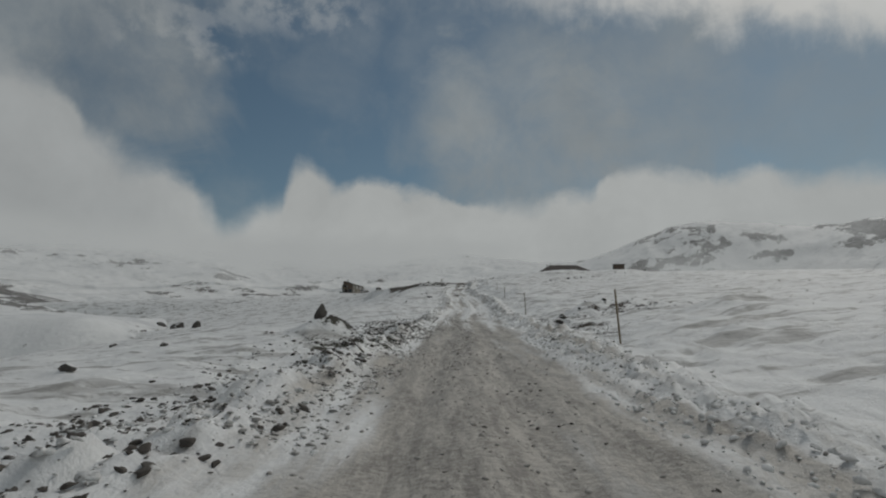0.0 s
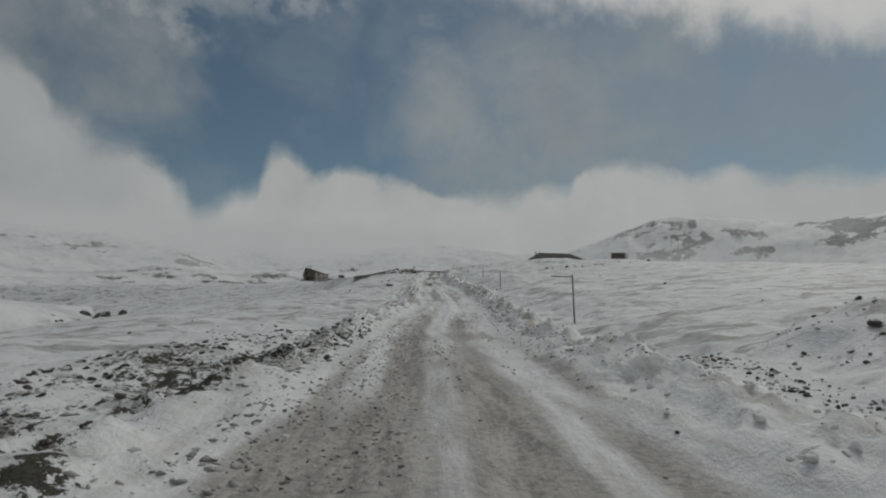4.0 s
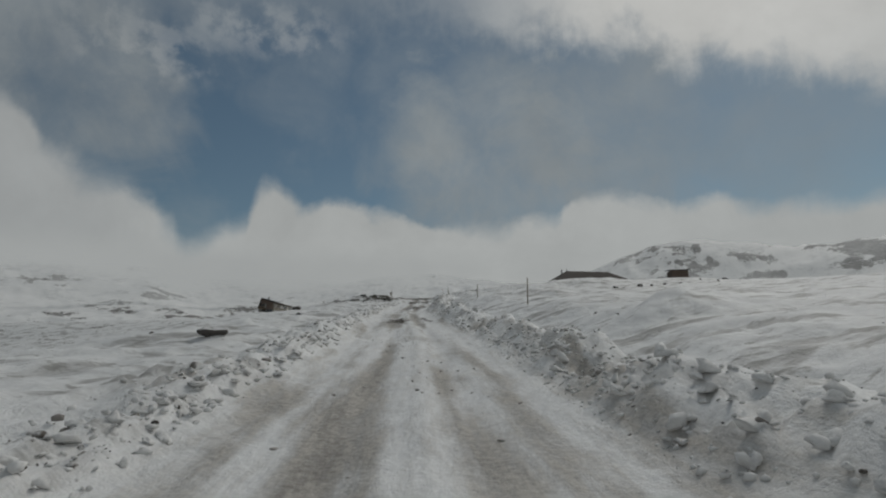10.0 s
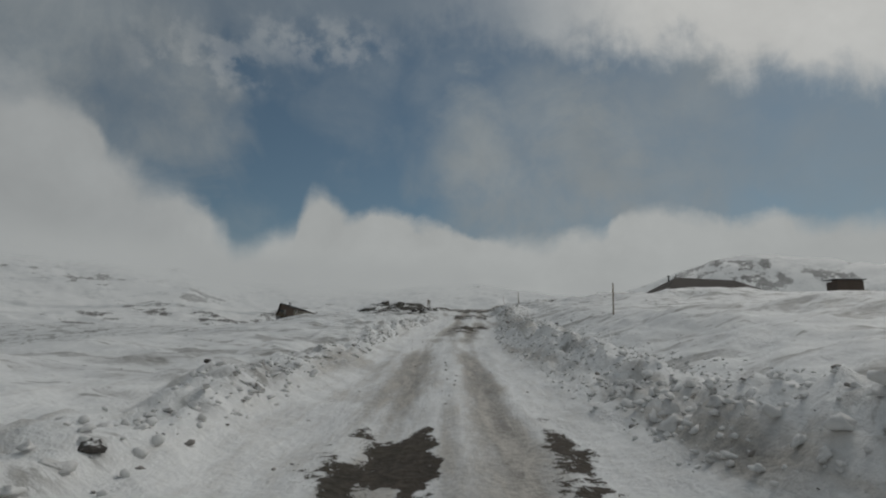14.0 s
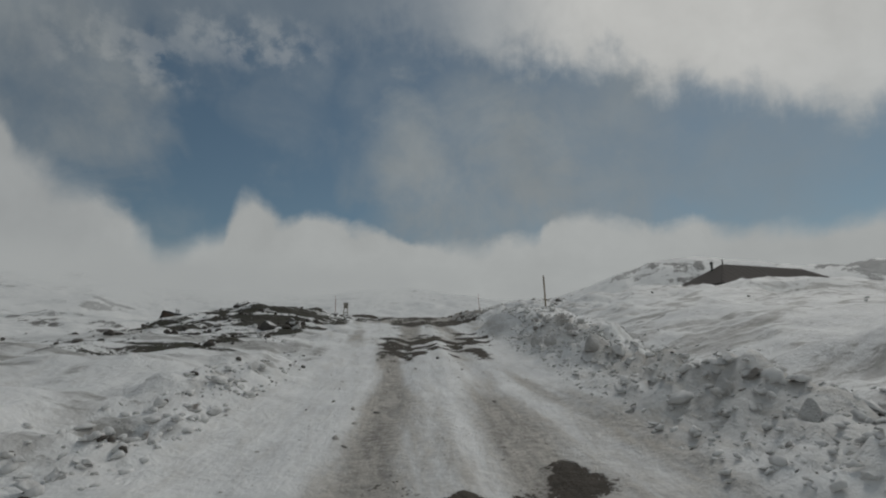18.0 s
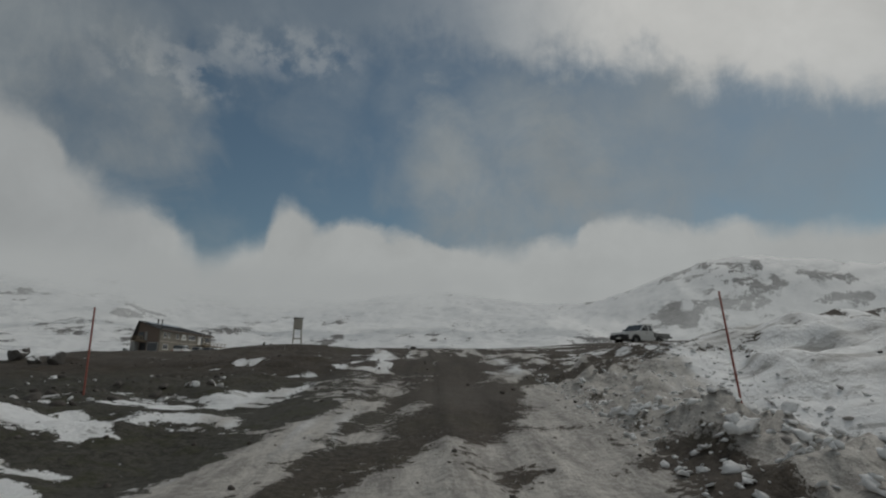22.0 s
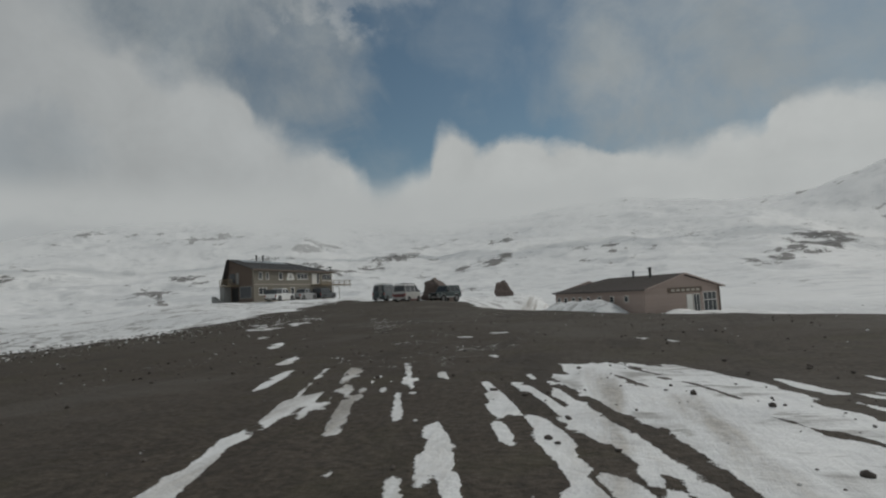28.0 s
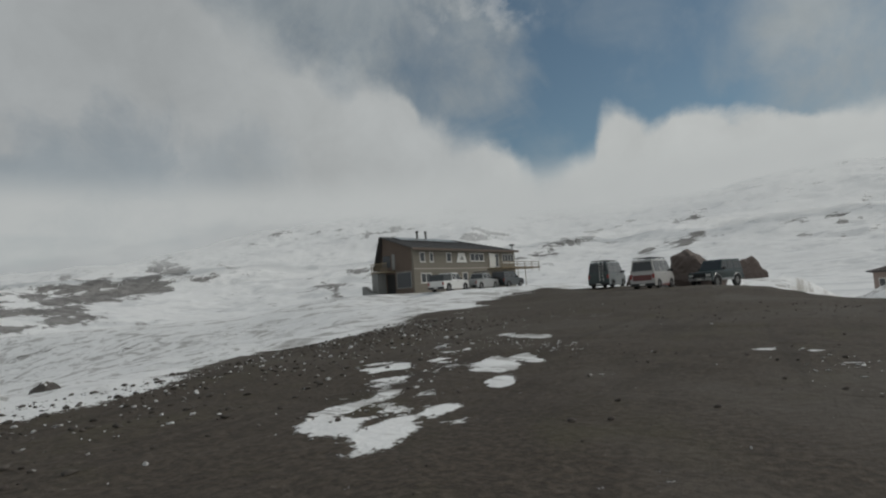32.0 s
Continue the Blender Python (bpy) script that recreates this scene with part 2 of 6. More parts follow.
def ground_material(name, far):
    """Snow, with stony ground where the surface's own "bare" value and the noise say so."""
    m, n, s = material(name)
    v = place(n)
    bare = n.add("ShaderNodeAttribute", attribute_name="bare").outputs["Fac"]
    grit = n.add("ShaderNodeAttribute", attribute_name="grit").outputs["Fac"]
    k = 0.05 if far else 1.0
    st = n.add("ShaderNodeMapping")
    st.inputs["Scale"].default_value = (1.0, 1.0, 0.3 if far else 1.0)
    n.link(v, st.inputs[0])
    v2 = st.outputs[0]
    a = n.noise(v2, 0.55 * k, 6, 0.62, 0.6)
    b = n.noise(v2, 2.6 * k, 6, 0.65, 0.4)
    c = n.noise(v, 11.0 * k, 5, 0.65)
    d = n.noise(v, 55.0 * k, 3, 0.6)
    ragged = n.math("ADD", n.math("MULTIPLY", n.math("SUBTRACT", a, 0.5), 1.0), n.math("ADD", n.math("MULTIPLY", n.math("SUBTRACT", b, 0.5), 1.2), n.math("MULTIPLY_ADD", n.math("SUBTRACT", d, 0.5), 0.0 if far else 0.5, n.math("MULTIPLY", n.math("SUBTRACT", c, 0.5), 1.15))))
    if far:
        ragged = n.math("MULTIPLY", ragged, 1.9)
    edge = n.math("ADD", bare, ragged)
    mask = n.step(edge, 0.46, 0.54)
    speck = n.math("MULTIPLY", n.step(n.math("ADD", c, n.math("MULTIPLY", d, 0.3)), 0.86, 0.93), n.step(n.math("ADD", grit, n.math("MULTIPLY", b, 0.5)), 0.45, 0.8))
    snow = n.mix(n.step(n.math("MULTIPLY_ADD", c, 0.4, n.math("MULTIPLY", a, 0.6)), 0.32, 0.66), (0.74, 0.742, 0.74), (0.88, 0.88, 0.868))
    if not far:
        sc = n.add("ShaderNodeMapping")
        sc.inputs["Scale"].default_value = (0.8, 1.9, 1.0)
        sc.inputs["Rotation"].default_value = (0, 0, 0.35)
        n.link(v, sc.inputs[0])
        scour = n.noise(sc.outputs[0], 0.34, 7, 0.62, 0.8)
        snow = n.mix(n.math("MULTIPLY", n.step(scour, 0.49, 0.62), n.step(grit, 0.1, 0.36, 0.88, 0.0)), snow, (0.46, 0.45, 0.435))
        crust = n.noise(sc.outputs[0], 1.7, 6, 0.68, 0.5)
        snow = n.mix(n.math("MULTIPLY", n.step(n.math("MULTIPLY_ADD", scour, 0.6, crust), 0.86, 0.95), n.step(grit, 0.1, 0.36, 0.7, 0.0)), snow, (0.30, 0.29, 0.27))
    drawn = n.add("ShaderNodeMapping")
    drawn.inputs["Scale"].default_value = (1.0, 0.13, 1.0)
    n.link(v, drawn.inputs[0])
    rut = n.noise(drawn.outputs[0], 4.6 * k, 7, 0.70, 0.3)
    slush = n.mix(n.step(n.math("MULTIPLY_ADD", rut, 0.5, n.math("MULTIPLY_ADD", d, 0.2, n.math("MULTIPLY", c, 0.3))), 0.40, 0.60), (0.125, 0.102, 0.077), (0.46, 0.42, 0.365))
    dirty = n.math("MULTIPLY", n.step(n.math("ADD", grit, n.math("MULTIPLY", n.math("SUBTRACT", rut, 0.5), 1.1)), 0.25, 0.95), 0.82)
    snow = n.mix(dirty, snow, slush)
    snow = n.mix(speck, snow, (0.07, 0.062, 0.055))
    if far:
        rock = n.mix(n.step(n.math("MULTIPLY_ADD", b, 0.6, n.math("MULTIPLY", c, 0.4)), 0.36, 0.66), (0.12, 0.115, 0.11), (0.30, 0.29, 0.28))
        snow = n.mix(n.math("MULTIPLY", n.step(n.math("ADD", a, n.math("MULTIPLY", n.math("SUBTRACT", b, 0.5), 0.6)), 0.46, 0.66), 0.6), snow, (0.50, 0.51, 0.52))
    else:
        rock = n.mix(n.step(c, 0.35, 0.7), (0.047, 0.038, 0.030), (0.096, 0.079, 0.061))
        rock = n.mix(n.math("MULTIPLY", n.step(a, 0.5, 0.7), 0.5), rock, (0.072, 0.065, 0.038))
        rock = n.mix(n.math("MULTIPLY", n.step(d, 0.66, 0.8), 0.6), rock, (0.16, 0.145, 0.13))
        rock = n.mix(n.step(n.math("MULTIPLY_ADD", d, 0.4, c), 0.92, 1.0), rock, (0.6, 0.6, 0.6))
    if not far:
        worn = n.noise(v, 0.11, 5, 0.6, 0.8)
        rock = n.mix(n.math("MULTIPLY", n.step(worn, 0.48, 0.66), 0.6), rock, (0.104, 0.091, 0.077))
        rock = n.mix(n.math("MULTIPLY", n.step(n.noise(drawn.outputs[0], 0.9, 5, 0.6, 1.2), 0.50, 0.68), 0.5), rock, (0.038, 0.031, 0.025))
    if not far:
        moss = n.add("ShaderNodeAttribute", attribute_name="moss").outputs["Fac"]
        turf = n.mix(n.step(n.math("MULTIPLY_ADD", c, 0.6, n.math("MULTIPLY", d, 0.4)), 0.36, 0.66), (0.030, 0.028, 0.022), (0.092, 0.086, 0.070))
        turf = n.mix(n.math("MULTIPLY", n.step(b, 0.5, 0.66), 0.5), turf, (0.058, 0.060, 0.028))
        rock = n.mix(moss, rock, turf)
    n.link(n.mix(mask, snow, rock), s.inputs["Base Color"])
    n.link(n.math("MULTIPLY_ADD", mask, 0.25, 0.62), s.inputs["Roughness"])
    s.inputs["Specular IOR Level"].default_value = 0.25
    h = n.math("ADD", n.math("MULTIPLY", b, 1.0), n.math("MULTIPLY_ADD", c, 0.35, n.math("MULTIPLY", d, 0.05)))
    h = n.math("SUBTRACT", n.math("MULTIPLY_ADD", rut, 0.0 if far else 0.45, h), n.math("MULTIPLY", mask, 0.25))
    bump(n, s, h, 0.08 / k, 0.35 if far else 0.75)
    return m


M_GROUND = ground_material("snowy_ground", False)
M_FAR = ground_material("snowy_mountain", True)
M_BLOCK = plain("snow_block", (0.54, 0.54, 0.535), (0.88, 0.88, 0.87), 0.7, 5, fine=0.05)
M_DIRTSNOW = plain("dirty_snow", (0.30, 0.28, 0.26), (0.74, 0.74, 0.73), 0.75, 5, fine=0.02)
M_ROCK, _n, _s = material("snow_dusted_rock")
_v = place(_n)
_up = _n.add("ShaderNodeSeparateXYZ")
_n.link(_n.add("ShaderNodeNewGeometry").outputs["Normal"], _up.inputs[0])
_g = _n.noise(_v, 5.0, 5, 0.65)
_n.link(_n.mix(_n.step(_n.math("MULTIPLY_ADD", _g, 0.9, _up.outputs[2]), 1.12, 1.28), _n.mix(_g, (0.03, 0.027, 0.024), (0.12, 0.108, 0.097)), (0.74, 0.74, 0.73)), _s.inputs["Base Color"])
_s.inputs["Roughness"].default_value = 0.88
bump(_n, _s, _n.noise(_v, 24.0, 4, 0.65), 0.02)
M_REDROCK = plain("brown_rock", (0.085, 0.066, 0.057), (0.21, 0.165, 0.145), 0.9, 2.2, fine=0.05)
M_POLE = plain("weathered_wood", (0.13, 0.10, 0.06), (0.30, 0.24, 0.16), 0.85, 9)
M_ROOF = plain("dark_roof_sheet", (0.042, 0.041, 0.040), (0.085, 0.082, 0.079), 0.6, 4)
M_ROOFRED = plain("brown_roof_sheet", (0.082, 0.073, 0.067), (0.145, 0.128, 0.118), 0.92, 4)
M_ROOFRED.node_tree.nodes["Principled BSDF"].inputs["Specular IOR Level"].default_value = 0.15
M_OLIVE = plain("olive_boards", (0.155, 0.138, 0.110), (0.245, 0.222, 0.182), 0.8, 3)
M_BROWN = plain("brown_boards", (0.080, 0.060, 0.048), (0.17, 0.128, 0.100), 0.8, 3)
M_SALMON = plain("salmon_boards", (0.30, 0.235, 0.205), (0.41, 0.33, 0.29), 0.8, 3)
M_TRIM = plain("white_paint", (0.62, 0.61, 0.57), (0.80, 0.79, 0.75), 0.55, 8)
M_GREYWALL = plain("grey_render", (0.17, 0.17, 0.16), (0.30, 0.30, 0.29), 0.85, 3)
M_CARWHITE = plain("white_car_paint", (0.55, 0.55, 0.53), (0.72, 0.72, 0.70), 0.35, 1.5, fine=0.0005, coat=0.5)
M_VANWHITE = plain("dirty_white_van_paint", (0.34, 0.33, 0.31), (0.52, 0.51, 0.49), 0.4, 1.2, fine=0.0005, coat=0.4)
M_CARSILVER = plain("silver_car_paint", (0.25, 0.255, 0.25), (0.38, 0.385, 0.38), 0.35, 1.5, metal=0.35, fine=0.0005, coat=0.4)
M_CARDARK = plain("dark_car_paint", (0.015, 0.02, 0.023), (0.04, 0.048, 0.052), 0.35, 1.5, metal=0.2, fine=0.0005, coat=0.5)
M_CARGREEN = plain("green_car_paint", (0.018, 0.032, 0.032), (0.045, 0.066, 0.066), 0.35, 1.5, metal=0.2, fine=0.0005, coat=0.5)
M_CARRED = plain("red_car_paint", (0.10, 0.022, 0.02), (0.17, 0.04, 0.035), 0.4, 1.5, fine=0.0005, coat=0.4)
M_RUBBER = plain("black_rubber", (0.012, 0.012, 0.012), (0.03, 0.03, 0.03), 0.85, 12)
M_BLACK = plain("black_plastic", (0.010, 0.010, 0.010), (0.022, 0.022, 0.022), 0.6, 12)
M_STEEL = plain("grey_steel", (0.16, 0.16, 0.155), (0.32, 0.32, 0.31), 0.45, 10, metal=0.6)
M_REDPOLE = plain("faded_red_paint", (0.22, 0.06, 0.045), (0.36, 0.13, 0.10), 0.7, 9)
M_TANK = plain("faded_tank_boards", (0.36, 0.33, 0.28), (0.54, 0.50, 0.44), 0.8, 5)
M_LAMPRED = plain("red_lens", (0.20, 0.012, 0.010), (0.30, 0.025, 0.02), 0.3, 9)
M_LAMP = plain("clear_lens", (0.55, 0.55, 0.53), (0.75, 0.75, 0.72), 0.2, 9)
M_GLASS, _n, _s = material("window_glass")
_s.inputs["Base Color"].default_value = (0.03, 0.035, 0.04, 1)
_s.inputs["Roughness"].default_value = 0.08
_s.inputs["Specular IOR Level"].default_value = 0.7
bump(_n, _s, _n.noise(place(_n), 2.0, 2), 0.01, 0.2)


# ================= the lie of the land =================
def hash2(ix, iy, seed):
    h = (ix.astype(np.int64) * 374761393 + iy.astype(np.int64) * 668265263 + seed * 974634777) & 0xFFFFFFFF
    h = ((h ^ (h >> 13)) * 1274126177) & 0xFFFFFFFF
    return ((h ^ (h >> 16)) & 0xFFFF) / 65535.0


def vnoise(x, y, seed=0):
    ix, iy = np.floor(x), np.floor(y)
    fx, fy = x - ix, y - iy
    fx, fy = fx * fx * fx * (fx * (fx * 6 - 15) + 10), fy * fy * fy * (fy * (fy * 6 - 15) + 10)
    a, b = hash2(ix, iy, seed), hash2(ix + 1, iy, seed)
    c, d = hash2(ix, iy + 1, seed), hash2(ix + 1, iy + 1, seed)
    return (a + (b - a) * fx) * (1 - fy) + (c + (d - c) * fx) * fy - 0.5


def fbm(x, y, seed=0, octaves=4, gain=0.5):
    total, amp = 0.0, 1.0
    for o in range(octaves):
        total = total + amp * vnoise(x, y, seed + o * 7)
        x, y, amp = x * 2.03 + 11.3, y * 2.03 - 7.7, amp * gain
    return total


def sstep(x, a, b):
    t = np.clip((x - a) / (b - a), 0, 1)
    return t * t * (3 - 2 * t)


def bell(x, centre, width):
    return np.exp(-(((x - centre) / width) ** 2))


EYE = 1.5                                        # the lens over the road
ROAD_Y = (-60, 0, 30, 50, 66, 80, 100, 120, 140, 155, 170, 182, 192, 206, 219, 241, 266)
ROAD_X = (0.4, -0.0, 1.4, 2.1, 3.5, 3.9, 4.2, 3.8, 3.8, 5.3, 6.3, 6.5, 6.9, 6.2, 2.9, -5.0, -8.0)
ROAD_Z = (-3.2, -0.0, 1.63, 2.88, 4.21, 5.65, 7.69, 9.82, 11.88, 13.92, 16.09, 17.53, 18.73, 19.89, 20.42, 20.56, 20.6)


def road_x(y):
    k = np.linspace(-60, 266, 653)
    f = np.convolve(np.pad(np.interp(k, ROAD_Y, ROAD_X), 12, "edge"), np.ones(25) / 25, "valid")
    return np.interp(y, k, f)


def road_z(y):
    k = np.linspace(-60, 266, 653)
    f = np.convolve(np.pad(np.interp(k, ROAD_Y, ROAD_Z), 10, "edge"), np.ones(21) / 21, "valid")
    return np.interp(y, k, f) - EYE


def eased(a, knots, values):
    """A smooth function of the bearing through knots."""
    k = np.linspace(-200, 200, 801)
    f = np.interp(k, knots, values)
    bellish = np.exp(-np.linspace(-2, 2, 41) ** 2)
    return np.interp(a, k, np.convolve(np.pad(f, 20, "edge"), bellish / bellish.sum(), "valid"))


def mountain(x, y):
    """Height of the mountain flank round the parking ground."""
    dx, dy = x, y - 200.0
    r, a = np.hypot(dx, dy), np.degrees(np.arctan2(dx, dy))
    rise = eased(a, (-180, -110, -85, -70, -58, -50, -43, -30, -18, -8, 1, 9, 15, 20, 25, 34, 38, 42, 50, 60, 90, 120, 180), (-6, -1.0, 2.4, 3.6, 5.0, 6.6, 8.0, 8.6, 7.8, 7.8, 8.6, 8.2, 7.0, 8.1, 10.6, 11.4, 10.4, 9.7, 9.6, 9.2, 6.0, -1, -6))
    far = eased(a, (-180, -60, -40, -12, 8, 16, 22, 45, 60, 180), (700, 750, 950, 900, 850, 800, 740, 800, 800, 700))
    t = np.clip((r - 115) / (far - 115), 0, 1)
    cliff = sstep(a, 14, 24) * sstep(a, 60, 46)
    prof = (0.34 * t + 0.66 * t * t * (3 - 2 * t)) * (1 - cliff) + cliff * (0.42 * t + 0.58 * sstep(t, 0.62, 0.98))
    w = sstep(r, 130, 420)
    ridged = 0.5 - np.abs(fbm(x / 210, y / 210, 33, 4))
    h = np.minimum(r, far) * np.tan(np.radians(rise * prof)) - 0.02 * np.maximum(r - far, 0)
    h = h + w * (fbm(x / 110, y / 110, 41, 4, 0.55) * (4 + r * 0.003) * (1 - 0.5 * cliff) + (ridged - 0.38) * r * 0.022 + 5.0 * (0.3 - np.abs(fbm(x / 46, y / 46, 44, 4, 0.6))))
    # rocky spur above the valley
    spur = 16 * bell(a, -66, 10) * bell(r, 300, 90) * (0.6 + 0.8 * ridged)
    return h + spur + 16.5 - 9 * sstep(-a, 22, 60) * sstep(r, 420, 130) - 70 * sstep(np.abs(a), 88, 125)


def ground_z(x, y):
    """Height of the ground: the road, its banks, the fields, the parking ground, all in one sheet."""
    x, y = np.asarray(x, float), np.asarray(y, float)
    d = x - road_x(y)
    base = road_z(y)
    lot = sstep(y, 188, 212)
    road = 1 - lot
    n1, n2, n3 = fbm(x / 9, y / 9, 1, 3), fbm(x / 2.2, y / 2.2, 2, 3), fbm(x / 0.55, y / 0.55, 3, 3)
    # right-hand side: a ploughed bank and the higher field behind it
    field_r = np.interp(y, (-60, 0, 18, 51, 82, 112, 139, 167, 182, 196), (0.3, 0.5, 0.75, 0.8, 0.95, 1.25, 1.45, 0.9, 0.8, 0.2))
    bank_r = np.interp(y, (-60, 0, 30, 60, 90, 120, 140, 160, 178, 188), (0.2, 0.22, 0.26, 0.5, 0.68, 0.8, 0.75, 0.7, 0.6, 0.1))
    right = field_r * (0.2 * sstep(d, 2.6, 4.0) + 0.8 * sstep(d, 4.4, 8.6)) + 0.80 * bank_r * bell(d, 3.3, 0.85) * (0.9 + 0.6 * n2)
    right = right + 0.06 * np.maximum(d - 8, 0) - 0.055 * np.maximum(d - 50, 0)
    # left-hand side: a low bank and a field that falls away
    bank_l = np.interp(y, (-60, 0, 12, 30, 60, 95, 130, 145, 165, 185), (0.2, 0.25, 0.5, 0.3, 0.35, 0.42, 0.42, 0.28, 0.03, 0.0))
    field_l = np.interp(y, (-60, 0, 30, 60, 100, 140, 160, 190), (-0.1, -0.15, 0.0, 0.1, 0.35, 0.5, 0.35, 0.1))
    left = field_l * sstep(-d, 2.4, 5.0) + bank_l * bell(d, -3.0, 0.65) * (0.8 + 0.6 * n2)
    u = -d - 15
    left = left - 0.02 * np.maximum(-d - 8, 0) - 0.06 * (u + np.sqrt(u * u + 20))
    rough = sstep(np.abs(d), 2.0, 3.6)
    drift = 0.5 - np.abs(fbm(x / 5.0 + 0.2 * y, y / 3.2, 8, 3))
    side = np.where(d > 0, right, left)
    z = base + road * side + road * (0.40 * np.abs(fbm(x / 0.6, y / 0.7, 5, 3)) + 0.26 * np.abs(fbm(x / 0.3, y / 0.34, 6, 2)) - 0.04) * bell(np.abs(d), 3.3, 1.1) * np.where(d > 0, sstep(y, 196, 186), sstep(y, 168, 148)) + road * rough * (0.36 * n1 + 0.22 * n2 + 0.11 * n3 + 0.22 * (drift - 0.35))
    z = z + road * (1 - rough) * (0.05 * fbm(x / 0.45, y / 5.5, 4, 3) + 0.012 * n3 - 0.06 * (bell(d, -0.75, 0.28) + bell(d, 0.75, 0.28)) + 0.03 * bell(d, 0, 0.35))
    # the parking ground: level, a little higher towards the lodge, falling off beyond its edges
    up = 1.1 * sstep(y, 243, 284) * sstep(-x, 2, 18)
    fall_r = -4.4 * sstep(y - lot_top(x), -6, 44) * sstep(x, -22, 0)
    edge_l = lot_left(y) + 4 * n1
    fall_l = -2.6 * sstep(edge_l - x, -2, 24) - 0.10 * np.clip(edge_l - x - 18, 0, 160)
    fall_l = fall_l * (1 - 0.85 * sstep(y, 262, 286))
    z = z + lot * (up + fall_r + fall_l + 0.10 * n1 + 0.05 * n2 + 0.02 * n3 + (0.45 + 0.008 * np.clip(x - 20, 0, 40)) * sstep(x, 10, 20) * sstep(y, 236, 216))
    z = z + lot * (0.55 * np.abs(fbm(x / 2.6, y / 2.2, 9, 4)) - 0.06) * sstep(edge_l - x, 1, 6) * sstep(edge_l - x, 46, 24) * sstep(y, 222, 234) * sstep(y, 292, 276)
    z = z - lot * 0.07 * np.clip(-2 - x, 0, 9) * bell(y, 208, 15)
    z = z - 0.30 * bell(y, 273, 9) * sstep(-x, 3, 10) * sstep(-x, 34, 24)
    # the shoulder beyond which the hillside drops away to the left
    u = -d - np.interp(y, SHOULDER_Y, SHOULDER_D)
    most = np.interp(y, (70, 112, 140, 165), (0.02, 1.3, 2.6, 6.5))
    z = z - most * (1 - np.exp(-0.34 / most * (u + np.sqrt(u * u + 4)))) * sstep(y, 252, 226) * sstep(u, -6, 0)
    # the stony rise between the road and the shoulder
    z = z + (0.52 + 0.22 * n2 + 0.2 * n1) * sstep(-d, 4.0, 6.5) * sstep(-d, 17, 12) * sstep(y, 167, 174) * sstep(y, 190, 179)
    # level places under the buildings, the cars and the great stones
    for px, py, r, soft, pz in PADS:
        z = z + (pz - z + 0.06 * n2) * sstep(np.hypot(x - px, y - py), r + soft, r)
    # drifts: against the long building, in the field, beside the half-buried hut
    q, p = -0.631 * (x - 9.8) + 0.776 * (y - 299.5), -0.776 * (x - 9.8) - 0.631 * (y - 299.5)
    z = z + (2.3 + 0.7 * n1) * sstep(q, 1.0, 6.0) * sstep(q, 24, 17) * bell(p, 2.0, 2.4) + (0.6 + 0.5 * n2) * bell(q, -2.6, 2.6) * bell(p, -5.0, 6.0)
    for mx, my, mr, mh in ((13.8, 97.5, 2.4, 0.7), (17, 132, 4.0, 0.6), (14.5, 27, 2.6, 0.5), (10.3, 39.2, 1.6, 0.5), (13.2, 40.2, 2.2, 0.6), (6.7, 31.0, 0.8, 0.3), (38, 193, 5.5, 0.6), (31, 196, 4, 0.25), (28, 187, 7, 0.35), (47, 194, 6, 0.7), (-9, 86, 3.5, 0.35), (-12, 101, 4, 0.35), (-5.6, 26.8, 1.5, 1.15), (15, 172, 5, 0.5)):
        z = z + mh * np.exp(-((x - mx) ** 2 + (y - my) ** 2) / mr**2) * (1 + 0.7 * n2)
    z = z + (0.25 + 0.25 * n2) * bell(y - 0.08 * (x - 10), 187.5, 2.6) * sstep(x, 9, 11.5) * sstep(x, 48, 34)
    z = z + (0.6 + 0.3 * n2) * sstep(x, 10.5, 13.8) * sstep(x, 42, 28) * bell(y, 189, 5)
    # far off the ground goes under the mountain, and down the valley behind
    far = np.hypot(x, y - 150)
    return z - 0.03 * np.maximum(far - 260, 0)


SHOULDER_Y = (90, 130, 160, 170, 178, 188, 200, 212, 226, 240)      # distance from the road's middle to the shoulder
SHOULDER_D = (13, 13.5, 15, 12.5, 11.5, 14.5, 18.5, 19, 20, 26)
PADS = ((-47, 300, 12, 14, 21.15), (-37.0, 280.0, 5, 7, 20.1), (-38.6, 294.5, 7, 5, 20.98), (-24, 289, 2.6, 6, 20.3), (-19.3, 284, 2.6, 5, 20.06), (-15.3, 288.2, 2.4, 4, 19.72), (22.4, 217.4, 3.2, 5, 19.2), (6, 312, 16, 16, 16.4), (-16, 340, 4, 10, 19.9), (0.6, 203.0, 1.0, 3, 18.3),
        (45, 205, 9, 14, 20.8), (62, 197, 5, 10, 21.4), (9.8, 166.7, 0.8, 1.6, 15.0), (-25.3, 231.3, 1.4, 4, 18.1))


def lot_top(x):
    return np.interp(x, (-24, -18, -14, -8, -3, 8, 14, 30, 60), (290, 290, 287, 275, 266, 248, 242, 238, 240))


def lot_left(y):
    return np.interp(y, (186, 197, 206, 215, 236, 256, 282), (-10, -12, -16, -19.5, -21, -24.5, -30))


